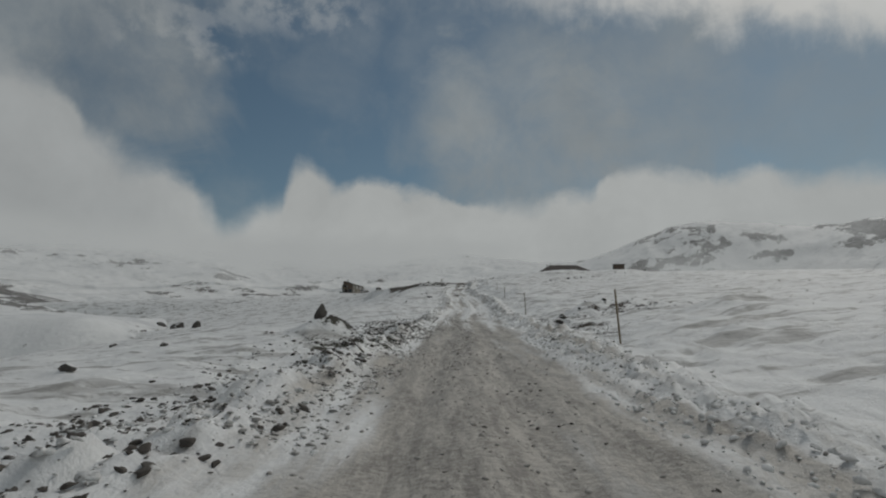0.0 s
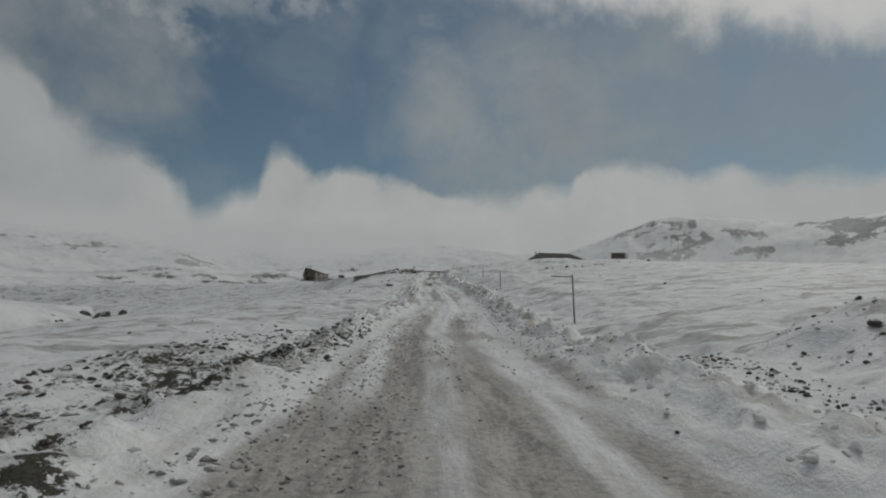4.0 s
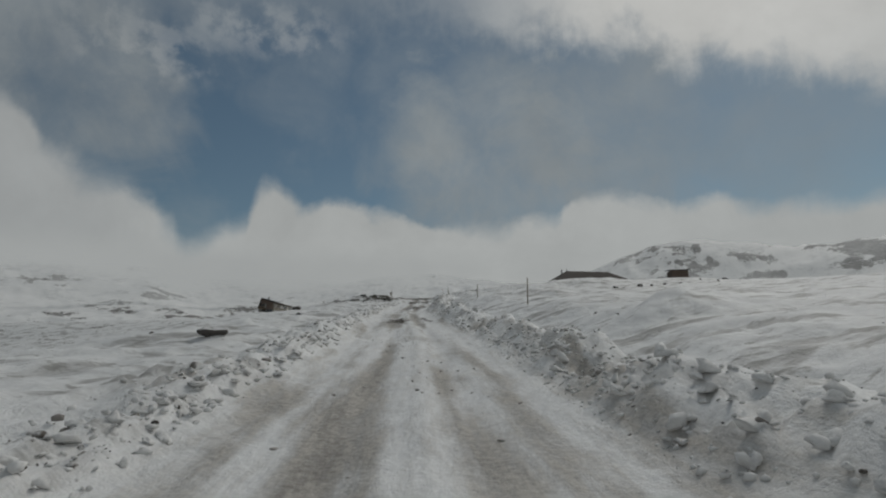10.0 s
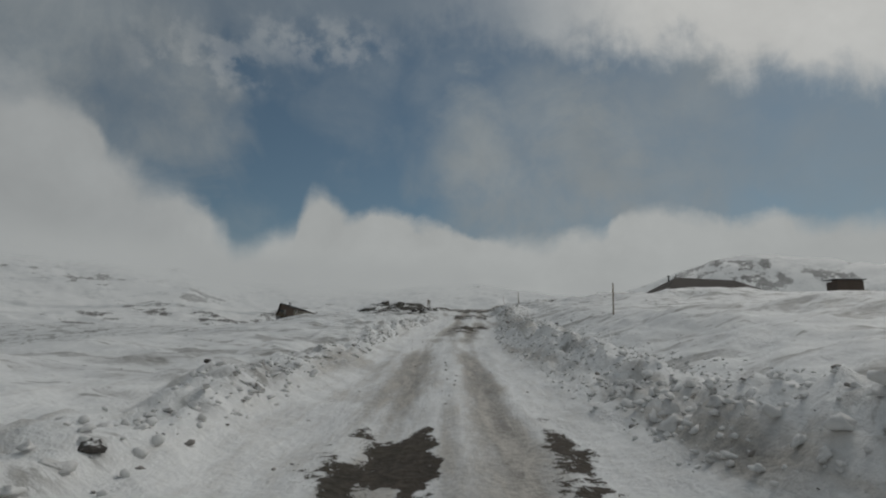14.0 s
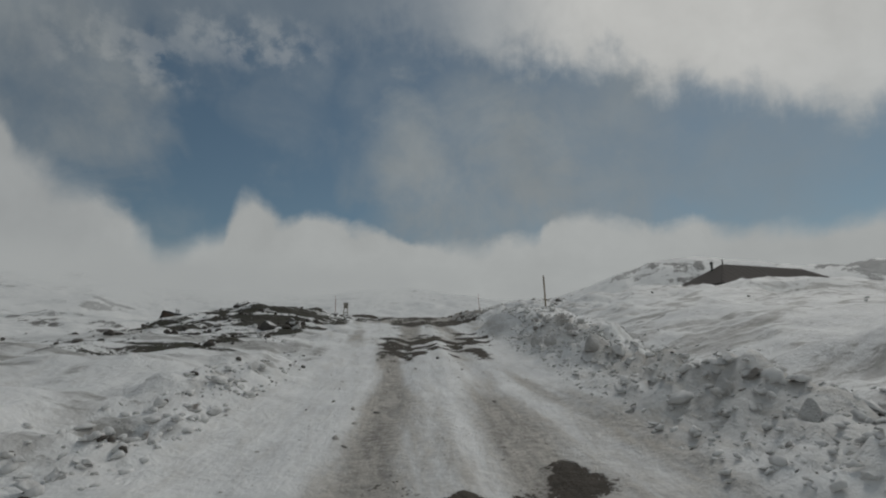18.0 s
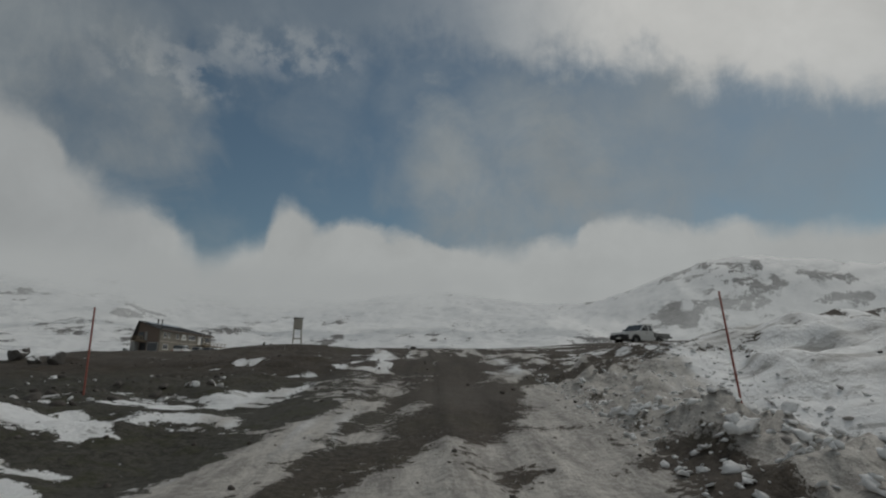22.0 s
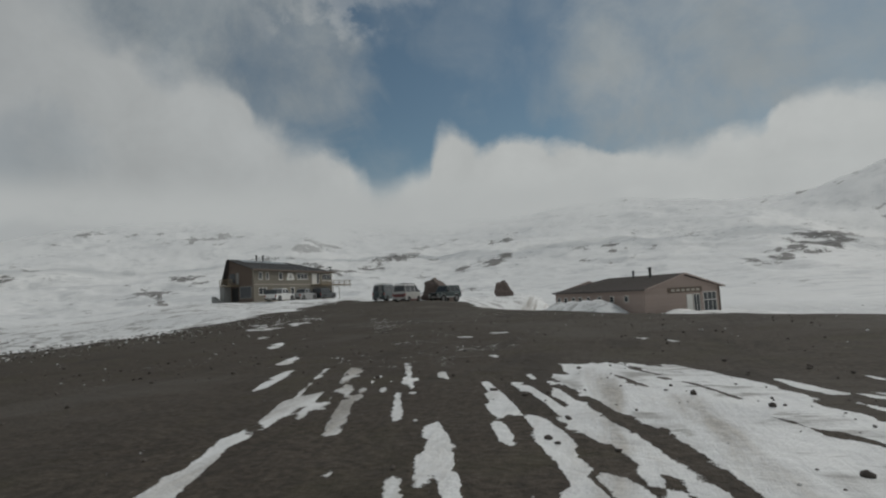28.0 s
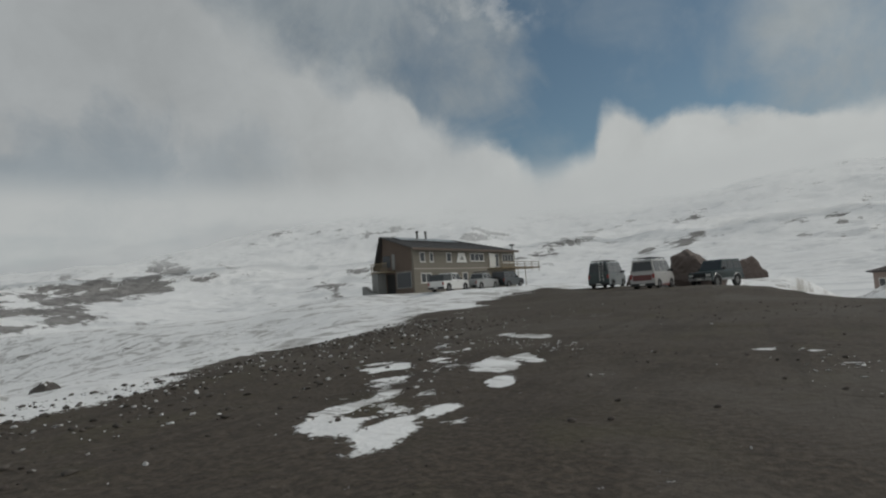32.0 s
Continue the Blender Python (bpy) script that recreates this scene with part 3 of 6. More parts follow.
# patches of old snow on the gravel: place, half width and length, bearing, how whole
LOT_SNOW = ((9.0, 206.4, 2.0, 1.2, 0, 0.75), (13.0, 207.4, 2.4, 0.6, 0, 0.75), (10.6, 203.6, 2.0, 1.0, 0, 0.42), (11.2, 201.4, 1.2, 0.8, 0, 0.38), (6.9, 205.0, 0.22, 2.6, -10, 0.95), (7.5, 203.4, 0.2, 3.6, -5, 0.85), (8.2, 202.2, 0.24, 3.6, -5, 0.85), (6.5, 200.6, 0.16, 1.8, 0, 0.8), (10.3, 198.2, 0.9, 0.6, 0, 1.0),
            (-7.4, 235.2, 0.22, 1.2, -22, 1), (-4.1, 230.3, 0.2, 1.5, -22, 0.8), (-2.5, 227.2, 0.16, 1.8, -20, 0.8), (5.0, 233.6, 0.22, 1.0, -30, 0.9), (0.9, 231.1, 0.14, 0.6, -25, 0.8), (0.1, 237.6, 0.4, 0.2, 0, 0.8), (-0.9, 236.4, 0.3, 0.16, 0, 0.7), (-16.6, 255.2, 1.3, 0.4, 20, 0.7),
            (1.0, 202.4, 0.5, 0.22, 0, 1.0), (-0.1, 202.3, 0.4, 0.2, 0, 0.9), (-1.2, 202.0, 0.35, 0.2, 0, 0.8), (2.6, 202.0, 0.5, 0.5, 20, 0.7), (3.8, 198.2, 0.3, 0.3, 0, 0.9),
            (4.75, 191.6, 0.27, 1.5, -35, 1.0), (0.95, 191.8, 0.2, 0.4, -35, 0.7), (1.2, 192.7, 0.16, 0.26, 0, 0.7), (1.65, 193.0, 0.16, 0.36, 10, 0.7), (3.3, 191.4, 0.42, 0.3, 0, 0.75), (2.4, 191.5, 0.2, 0.22, 0, 0.7), (4.3, 193.5, 0.14, 0.7, 15, 0.8), (5.3, 193.8, 0.2, 2.6, -3, 1.0),
            (-15.8, 246.3, 0.42, 1.2, -38, 0.8), (-14.9, 246.2, 0.55, 1.5, -38, 0.8), (-14.4, 247.0, 0.26, 1.2, -40, 0.8), (-18.0, 250.1, 0.22, 1.2, -38, 0.8), (-17.3, 250.0, 0.26, 1.3, -38, 0.8), (-16.3, 248.4, 0.3, 1.3, -40, 0.7),
            (-17.3, 252.4, 0.4, 1.6, -42, 0.8), (-15.9, 251.0, 0.6, 1.7, -42, 0.8), (-15.3, 251.8, 0.26, 1.2, -42, 0.7), (-14.6, 249.1, 0.24, 1.2, -40, 0.7), (-16.8, 250.8, 0.2, 1.0, -40, 0.7), (-10.3, 239.0, 0.24, 0.8, -30, 0.9), (-10.5, 252.7, 0.6, 0.24, 10, 0.7), (-9.8, 251.5, 0.4, 0.2, 0, 0.6))


def bare_value(x, y):
    """Where stones and earth show through the snow (0 snow, 1 bare)."""
    d = x - road_x(y)
    n1, n2 = fbm(x / 7, y / 7, 51, 4), fbm(x / 1.6, y / 4.5, 52, 3)
    n3 = fbm(x / 0.45, y / 0.9, 53, 3)
    v = np.zeros_like(d) - 0.1
    earth = sstep(-d, 1.4, 2.1) * sstep(-d, np.interp(y, (8, 18, 26, 34), (3.8, 6.5, 10, 10)), np.interp(y, (8, 18, 26, 34), (2.6, 4.2, 6.5, 6.0))) * (0.25 * sstep(y, 44, 38) + 0.75 * sstep(y, 38, 32)) * sstep(y, 6, 12)
    v = v + earth * (0.34 + 0.7 * fbm(x / 2.2, y / 1.1, 56, 4) + 0.9 * fbm(x / 0.30, y / 0.36, 57, 3)) + 0.34 * bell(d, -3.6, 0.6) * sstep(y, 95, 30)
    v = v + 0.50 * bell(y, 30, 7) * bell(d, 5.6, 1.2) * (0.8 + 2.5 * n2 + 2.0 * n3) + 0.42 * bell(y, 38, 3) * bell(d, 11, 4.5) * (0.9 + 3.0 * n3) + 0.28 * bell(y, 43, 9) * bell(d, -9, 5) * (1 + 3 * n2) + 0.40 * bell(y, 40, 4) * bell(d, -6, 2)
    v = v + 0.34 * bell(d, 3.2, 0.5) * sstep(y, 60, 10) + 0.42 * bell(y, 19, 2.2) * sstep(d, 11, 17)
    v = v + (1.12 + 2.4 * fbm(x / 0.4, y / 0.8, 70, 4)) * bell(y, 116.8, 5.4) ** 2 * (1.0 * bell(d, -0.5, 0.75) + 0.66 * bell(d, 1.35, 0.45)) + 0.36 * bell(y, 98, 4) * bell(d, -0.6, 0.4) + (1.1 + 1.9 * fbm(x / 0.5, y / 0.9, 69, 4)) * bell(y, 148.6, 3.6) * bell(d, 0.6, 1.35) + 0.4 * bell(y, 145, 2.5) * bell(d, 3.2, 0.5)
    inner = np.interp(y, (160, 167, 170, 174, 176.5, 179, 183, 186), (4.4, 4.2, 3.4, 3.8, 4.0, 3.4, 2.2, 1.6))
    heath = sstep(y, 156, 160) * sstep(-d, inner - 0.5, inner + 0.3) * sstep(y, 200, 192) * sstep(-d, 24, 17)
    thick = np.maximum(sstep(y, 167.5, 169.5) * sstep(y, 177.5, 176) * sstep(-d, 9.0, 6.6), sstep(y, 178, 182))
    v = v + (0.57 + 0.36 * thick + 1.5 * fbm(x / 1.9, y / 0.8, 58, 4) + 1.1 * fbm(x / 0.6, y / 0.32, 59, 3)) * heath
    v = v - 0.55 * np.exp(-((x + 6.2) ** 2 + (y - 26.6) ** 2) / 1.4**2) * (0.8 + 2.0 * n3) + 0.36 * np.exp(-((x + 4.5) ** 2 + (y - 25.2) ** 2) / 1.0**2) * (0.8 + 3.0 * n3)
    road_on = 0.9 * sstep(y + 2.5 * n1, 172.2, 175.0) * sstep(np.abs(d - 0.6), 2.6, 1.8)
    v = v + (0.98 + 2.6 * fbm(x / 0.36, y / 0.7, 64, 4)) * bell(y, 163.6, 6.2) ** 2 * (bell(d, -0.75, 0.8) + bell(d, 1.0, 0.85)) + (0.36 + 1.4 * fbm(x / 0.8, y / 0.8, 66, 4)) * (bell(y, 164.6, 0.7) + 0.7 * bell(y, 171.4, 0.8)) * sstep(np.abs(d - 0.2), 2.4, 1.4)
    gravel = np.maximum(road_on, sstep(y + 0.2 * d, 184, 191) * sstep(d, 4.6, 2.6))
    gravel = np.maximum(gravel, sstep(y, 192, 198))
    v = v * (1 - gravel) + gravel * (1.02 + 0.36 * n1)
    streak = fbm((x - 0.25 * y) / 1.0, y / 5.0, 59, 3)
    v = v - gravel * 0.50 * (0.75 + 2.6 * streak) * sstep(y, 204, 190) * sstep(y, 176.5, 181) * sstep(np.abs(d - 0.7), 3.6, 2.2)
    v = v + 0.55 * fbm(x / 1.5, y / 0.9, 63, 4) * bell(y, 183, 8) * sstep(d, 4, 2)
    v = v - 1.1 * bell(d + 1.6 + 0.02 * (y - 195), 0, 0.33) * bell(y, 201, 7) - 0.75 * bell(d + 4.6 - 0.45 * (y - 185) + 1.5 * n2, 0, 0.75) * bell(y, 186, 3.4)
    v = v - 1.1 * np.exp(-(((x - 9.7) / 0.7) ** 2) - ((y - 197.6) / 0.55) ** 2) - 0.8 * np.exp(-(((x - 12.5) / 1.0) ** 2) - ((y - 201.6) / 0.7) ** 2)
    v = v - 0.6 * (0.6 + 1.8 * n2) * bell(y, 208.5 - 0.12 * x, 2.2) * sstep(x, 5.5, 8) * sstep(x, 19, 13)
    rubble = sstep(d, 2.4, 3.2) * sstep(d, 13, 10) * sstep(y, 185.5, 189) * sstep(y, 200, 196)
    v = v * (1 - rubble) + rubble * (0.50 + 0.7 * fbm(x / 1.8, y / 1.0, 76, 4) + 0.9 * fbm(x / 0.4, y / 0.35, 77, 3))
    # the snow beyond the edges of the parking ground
    v = v - 1.8 * sstep(x + 8 * n1, 62, 72) * sstep(y, 172, 182)
    v = v - 1.8 * sstep(lot_left(y) + 5 * n1 - x, -1, 3) * sstep(y, 172, 182)
    v = v - 1.8 * sstep(y - lot_top(x) + 6 * n1, -1, 5)
    p = x - np.interp(y, (212, 216, 220, 224, 228, 232), (6.9, 6.6, 6.0, 5.0, 3.9, 3.1))
    drawn = fbm((x + 0.34 * y) / 0.30, (y - 0.34 * x) / 3.0, 72, 5, 0.6)
    wide = 1.8 * sstep(y, 213.6, 216.5) * sstep(y, 231, 226)
    v = v - 1.25 * sstep(wide - np.abs(p + 0.3) + 2.6 * drawn, 0.0, 0.5) * sstep(wide, 0.2, 0.8)
    v = v - 1.1 * sstep(drawn + 0.6 * n2 - 0.14 * sstep(y, 221, 226), 0.16, 0.34) * sstep(p, -7.2, -5.5) * sstep(p, -0.5, -2.0) * sstep(y, 213.5, 216) * sstep(y, 231, 227)
    v = v - 0.9 * sstep(drawn + 0.6 * n2, 0.16, 0.32) * sstep(p, 1.5, 2.5) * sstep(p, 4.2, 2.8) * sstep(y, 217, 220) * sstep(y, 229.5, 226)
    drawn = fbm((x + 0.02 * y) / 0.36, y / 3.6, 73, 4)
    v = v - 0.95 * sstep(drawn, 0.06, 0.26) * sstep(x, 5.4, 6.2) * sstep(x, 10.5, 8.5) * sstep(y, 195, 199) * sstep(y, 206.5, 204.5)
    for cx, cy, across, length, turn, much in LOT_SNOW:
        c, q = math.cos(math.radians(turn)), math.sin(math.radians(turn))
        p1, p2 = ((x - cx) * c - (y - cy) * q) / across, ((x - cx) * q + (y - cy) * c) / length
        v = v - 1.0 * much * np.exp(-(p1 * p1 + p2 * p2) ** 2) * (0.9 + 3.2 * n3)
    spur = sstep(-x, 50, 68) * sstep(y, 228, 245) * sstep(y, 320, 290)
    v = v + spur * (0.52 + 1.5 * fbm(x / 9, y / 4, 67, 4))
    lip = sstep(lot_left(y) - x, 0, 3) * sstep(lot_left(y) - x, 26, 14) * sstep(y, 222, 232) * sstep(y, 292, 276)
    v = v + lip * (0.26 + 1.1 * fbm(x / 2.2, y / 0.7, 68, 5, 0.6))
    return v + 0.15 * n2 * gravel + 0.25 * n1 * (1 - gravel) * (v > -0.05)


def grit_value(x, y):
    """How dirty the snow is: wheel tracks and the ploughed edges."""
    d = x - road_x(y)
    n2 = 1.5 * fbm(x / 0.5, y / 8.0, 61, 3) + 0.6 * fbm(x / 1.5, y / 2.5, 62, 3)
    wheel = bell(d, -0.8, 0.42) + bell(d, 0.8, 0.42)
    much = np.interp(y, (-60, 0, 20, 40, 60, 90, 120, 150, 175, 200), (0.9, 1.0, 1.0, 0.72, 0.5, 0.6, 0.85, 0.85, 0.95, 0.6))
    brown = np.interp(y, (-60, 10, 26, 40, 52), (0.72, 0.72, 0.6, 0.3, 0.0))
    g = much * (0.70 * wheel + 0.42 * bell(d, 0, 1.7)) * (1 - 0.5 * brown) + brown * sstep(np.abs(d - 0.1), 2.5, 1.7) + 0.30 * bell(d, -3.0, 0.7) + 0.42 * bell(d, 3.2, 0.9)
    g = g + 0.4 * bell(d, -0.7, 0.35) * bell(y, 42, 6)
    g = np.maximum(g, 0.34 * sstep(np.abs(d), 3.2, 2.6))
    g = g + 0.7 * sstep(y, 174, 179) * sstep(y, 193, 187) * sstep(np.abs(d - 1.0), 4.4, 3.0)
    g = g + 0.62 * sstep(y, 191, 196) * sstep(y, 213, 206) * sstep(d, -1.0, 0.0) * sstep(d, 14, 8)
    return np.clip(g + 0.5 * n2 * (np.abs(d) < 6), 0.37 * sstep(np.abs(d), 3.0, 2.4), 1.2)


def sheet(name, X, Y, Z, mat, **attributes):
    rows, cols = X.shape
    me = bpy.data.meshes.new(name)
    me.vertices.add(rows * cols)
    me.vertices.foreach_set("co", np.stack([X, Y, Z], -1).ravel())
    i = (np.arange(rows - 1)[:, None] * cols + np.arange(cols - 1)).ravel()
    quads = np.stack([i, i + 1, i + 1 + cols, i + cols], -1).ravel()
    me.loops.add(len(quads))
    me.polygons.add(len(quads) // 4)
    me.loops.foreach_set("vertex_index", quads)
    me.polygons.foreach_set("loop_start", np.arange(0, len(quads), 4))
    me.polygons.foreach_set("use_smooth", np.ones(len(quads) // 4, bool))
    me.update(calc_edges=True)
    me.validate()
    for k, v in attributes.items():
        me.attributes.new(k, "FLOAT", "POINT").data.foreach_set("value", np.asarray(v, np.float32).ravel())
    me.materials.append(mat)
    return new(name, me)


def spread(inner, step, outer, grow):
    out = list(np.arange(0, inner, step))
    while out[-1] < outer:
        step *= grow
        out.append(out[-1] + step)
    return np.array(out)


_right = spread(8.0, 0.115, 4200, 1.062)
cols = np.r_[-_right[:0:-1], _right]
_ahead = spread(282, 0.18, 4200, 1.09)
_back = spread(4, 0.3, 4200, 1.16)
rows = np.r_[-_back[:0:-1], _ahead]
GD, GY = np.meshgrid(cols, rows)
GX = GD + road_x(GY) * sstep(np.abs(GD), 200, 60)
ground = sheet("ground", GX, GY, ground_z(GX, GY), M_GROUND, bare=bare_value(GX, GY), grit=grit_value(GX, GY), moss=sstep(GY, 194, 186) * sstep(GX - road_x(GY) + 0.8 * fbm(GX / 1.5, GY / 1.5, 74, 3), 0.0, -2.4))
tagged(ground, "snow-covered hillside with a rutted dirt road and gravel parking ground", "ground", kind="structure")


def height(x, y):
    """Height of the ground sheet at one place."""
    return float(ground_z(np.array([x]), np.array([y]))[0])


# the mountain behind, a ring of slopes with rocks in the snow
_a = np.radians(np.arange(-124, 124.01, 0.2))
_r = 100 * np.exp(np.linspace(0, math.log(20), 230))
MA, MR = np.meshgrid(_a, _r)
MX, MY = MR * np.sin(MA), 200 + MR * np.cos(MA)
MZ = mountain(MX, MY) - 9 * sstep(MR, 130, 100)
MAD, MEL = np.degrees(MA), np.degrees(np.arctan2(MZ - 17, MR))


_crag = fbm(MX / 60, MY / 60, 71, 5, 0.6)
_fleck = fbm(MX / 17, MY / 17, 75, 4, 0.65)
_lies = fbm(MAD / 2.6 + 0.35 * MEL, MEL / 0.55, 79, 4, 0.6)             # ledges
_wa = MAD + 2.2 * fbm(MAD / 1.9, MEL / 0.9, 80, 4, 0.6)
_we = MEL + 0.75 * fbm(MAD / 1.3 + 9, MEL / 0.7, 81, 4, 0.6)
rocks = -0.30 + 0.45 * _crag + 0.45 * _fleck + 0.60 * _lies
cliffs = np.zeros_like(rocks)
for a, e, ra, re, lean, much in ((26.6, 9.75, 1.6, 0.8, 0.1, 0.95), (29.4, 10.0, 2.4, 0.7, 0.12, 0.95), (32.4, 10.0, 1.6, 0.5, 0.05, 0.8), (24.8, 5.8, 1.9, 1.25, 0.45, 1.0), (23.0, 5.0, 1.1, 0.9, 0.4, 0.85), (27.8, 6.7, 2.6, 1.3, 0.25, 1.05), (31.2, 7.6, 2.5, 1.45, 0.15, 1.05),
                                 (35.9, 8.4, 2.1, 0.85, 0.0, 1.0), (39.3, 7.8, 2.0, 1.4, 0.0, 1.1), (43, 8.8, 2.2, 0.45, 0.0, 0.7), (47, 8.2, 2.4, 1.4, 0.0, 1.0), (52.5, 8.4, 3.0, 1.4, 0.0, 0.95), (58, 8, 3, 1.2, 0, 0.9),
                                 (19.1, 8.0, 0.5, 0.25, 0.3, 0.8), (21.4, 8.4, 0.5, 0.25, 0.3, 0.8), (17.7, 7.1, 0.5, 0.3, 0.4, 0.8), (16.0, 7.1, 0.9, 0.25, 0, 0.7), (10.3, 8.0, 1.6, 0.22, 0, 0.7), (4.5, 8.5, 0.5, 0.22, 0, 0.8), (1.0, 8.4, 0.4, 0.2, 0, 0.8),
                                 (5.6, 3.8, 0.7, 0.3, 0, 0.8), (16.4, 3.0, 2.2, 0.8, 0.25, 0.75), (14.0, 2.1, 1.4, 0.5, 0.2, 0.7), (19.0, 3.1, 1.6, 0.9, 0, 0.6), (3.6, 5.2, 2.0, 0.4, 0.25, 0.65), (1.6, 4.2, 1.2, 0.35, 0.25, 0.65), (2.6, 2.9, 1.2, 0.35, -0.3, 0.6),
                                 (-12.0, 3.2, 1.3, 0.7, 0, 0.75), (-9.2, 3.6, 1.8, 0.4, 0.2, 0.75), (-7.4, 5.6, 1.5, 0.7, 0.1, 0.65), (-13, 5.7, 1.2, 0.4, 0.4, 0.6), (-17.5, 4.9, 2.2, 0.5, 0.3, 0.65), (-22, 3.5, 2.2, 0.7, 0.3, 0.6),
                                 (-67, 0.9, 5.5, 2.0, 0.10, 1.25), (-60.5, 1.9, 4.2, 1.7, 0.10, 1.3), (-56.2, 2.8, 2.8, 1.7, 0.2, 1.25), (-63.5, 0.5, 4.5, 1.0, 0.05, 1.1), (-40.0, 1.9, 2.4, 0.7, -0.35, 0.95), (-38.0, 2.9, 3.0, 0.6, 0.1, 0.6), (-47, 6.8, 3.0, 0.3, 0.18, 0.75), (-42, 7.2, 4.0, 0.3, 0.18, 0.7), (-36, 6.6, 3.0, 0.3, 0.1, 0.7), (-32, 4.6, 2.5, 0.8, 0.1, 0.7), (-27, 5.4, 2.0, 1.0, 0.2, 0.75), (-26, 3.2, 2.4, 0.9, -0.2, 0.75), (-37, 3.0, 3.0, 0.4, 0.1, 0.65), (-50, 3.6, 4, 0.4, 0.1, 0.6)):
    q = np.exp(-(((_wa - a) / ra) ** 4) - (np.abs(_we - e - lean * (_wa - a)) / re) ** 4)
    cliffs = np.maximum(cliffs, much * q)
rocks = rocks + 1.0 * cliffs + cliffs * (0.5 * _crag + 0.8 * _fleck + 0.5 * _lies)
mount = sheet("mountain", MX, MY, MZ, M_FAR, bare=rocks, grit=np.zeros_like(rocks))
tagged(mount, "snow-covered volcano slopes with grey rock outcrops", "mountain", kind="structure")


# low cloud and painted distance haze over the slopes, one glowing see-through sheet
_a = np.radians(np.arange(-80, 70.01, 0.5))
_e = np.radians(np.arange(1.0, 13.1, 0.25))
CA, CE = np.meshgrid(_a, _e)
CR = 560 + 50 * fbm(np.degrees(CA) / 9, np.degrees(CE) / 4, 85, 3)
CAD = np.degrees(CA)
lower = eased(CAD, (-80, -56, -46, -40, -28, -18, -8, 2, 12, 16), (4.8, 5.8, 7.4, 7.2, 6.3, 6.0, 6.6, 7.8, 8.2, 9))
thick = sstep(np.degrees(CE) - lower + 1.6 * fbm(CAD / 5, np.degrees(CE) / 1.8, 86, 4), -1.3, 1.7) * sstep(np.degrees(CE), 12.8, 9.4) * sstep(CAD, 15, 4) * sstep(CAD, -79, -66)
# pale haze that lightens the far rocks, put into the same sheet
haze = (0.31 + 0.5 * fbm(CAD / 8, np.degrees(CE) / 3, 87, 4)) * sstep(np.degrees(CE), 1.2, 4.5) * sstep(np.degrees(CE), 12.8, 10.5) * sstep(CAD, 69, 56) * sstep(CAD, -79, -66)
thick = np.clip(np.maximum(thick, haze), 0, 1)
M_CLOUD_HAZE, _n, _s = material("glowing_cloud_haze")
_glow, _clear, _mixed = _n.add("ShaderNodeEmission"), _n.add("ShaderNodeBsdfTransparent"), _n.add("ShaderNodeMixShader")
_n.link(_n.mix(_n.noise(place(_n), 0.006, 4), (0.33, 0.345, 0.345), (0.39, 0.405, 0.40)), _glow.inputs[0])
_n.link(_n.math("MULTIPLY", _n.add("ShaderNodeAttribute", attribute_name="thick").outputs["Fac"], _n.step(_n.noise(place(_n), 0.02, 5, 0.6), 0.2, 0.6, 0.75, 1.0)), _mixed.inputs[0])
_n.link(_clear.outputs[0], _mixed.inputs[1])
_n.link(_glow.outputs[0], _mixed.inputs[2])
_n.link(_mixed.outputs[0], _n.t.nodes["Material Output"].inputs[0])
cloud = sheet("backdrop_cloud_haze", CR * np.sin(CA), 200 + CR * np.cos(CA), 17 + CR * np.tan(CE), M_CLOUD_HAZE, thick=thick)
tagged(cloud, "glowing see-through sheet of thin white cloud and painted haze over the mountain slopes", "cloud", kind="structure")


# ================= helpers for things =================
def part(name, bm, mat, parent, label=""):
    me = bpy.data.meshes.new(name)
    bm.to_mesh(me)
    bm.free()
    me.materials.append(mat)
    ob = new(name, me)
    ob.parent = parent
    return tagged(ob, label)


def thing(name, m, label, category, group=""):
    ob = new(name)
    ob.empty_display_size = 0.2
    ob.matrix_world = m
    return tagged(ob, label, category, group)


def box(x0, x1, y0, y1, z0, z1, edge=0.0, bm=None):
    bm = bm or bmesh.new()
    made = bmesh.ops.create_cube(bm, size=1.0, matrix=Matrix.LocRotScale(((x0 + x1) / 2, (y0 + y1) / 2, (z0 + z1) / 2), None, (abs(x1 - x0), abs(y1 - y0), abs(z1 - z0))))
    if edge:
        edges = {e for v in made["verts"] for e in v.link_edges}
        bmesh.ops.bevel(bm, geom=list(edges), offset=edge, segments=2, affect="EDGES", profile=0.6)
    return bm


def rod(a, b, r, sides=8, r2=None, bm=None):
    bm = bm or bmesh.new()
    a, b = Vector(a), Vector(b)
    turn = (b - a).to_track_quat("Z", "Y").to_matrix().to_4x4()
    bmesh.ops.create_cone(bm, cap_ends=True, segments=sides, radius1=r, radius2=r if r2 is None else r2, depth=(b - a).length, matrix=Matrix.Translation((a + b) / 2) @ turn)
    return bm


def solid(faces, bm=None):
    """A closed shape from faces, each a tuple of corner points."""
    bm = bm or bmesh.new()
    made = {}

    def vert(p):
        k = tuple(round(c, 4) for c in p)
        if k not in made:
            made[k] = bm.verts.new(k)
        return made[k]
    for f in faces:
        ring = list(dict.fromkeys(vert(p) for p in f))
        if len(ring) > 2:
            bm.faces.new(ring)
    bmesh.ops.recalc_face_normals(bm, faces=bm.faces)
    return bm


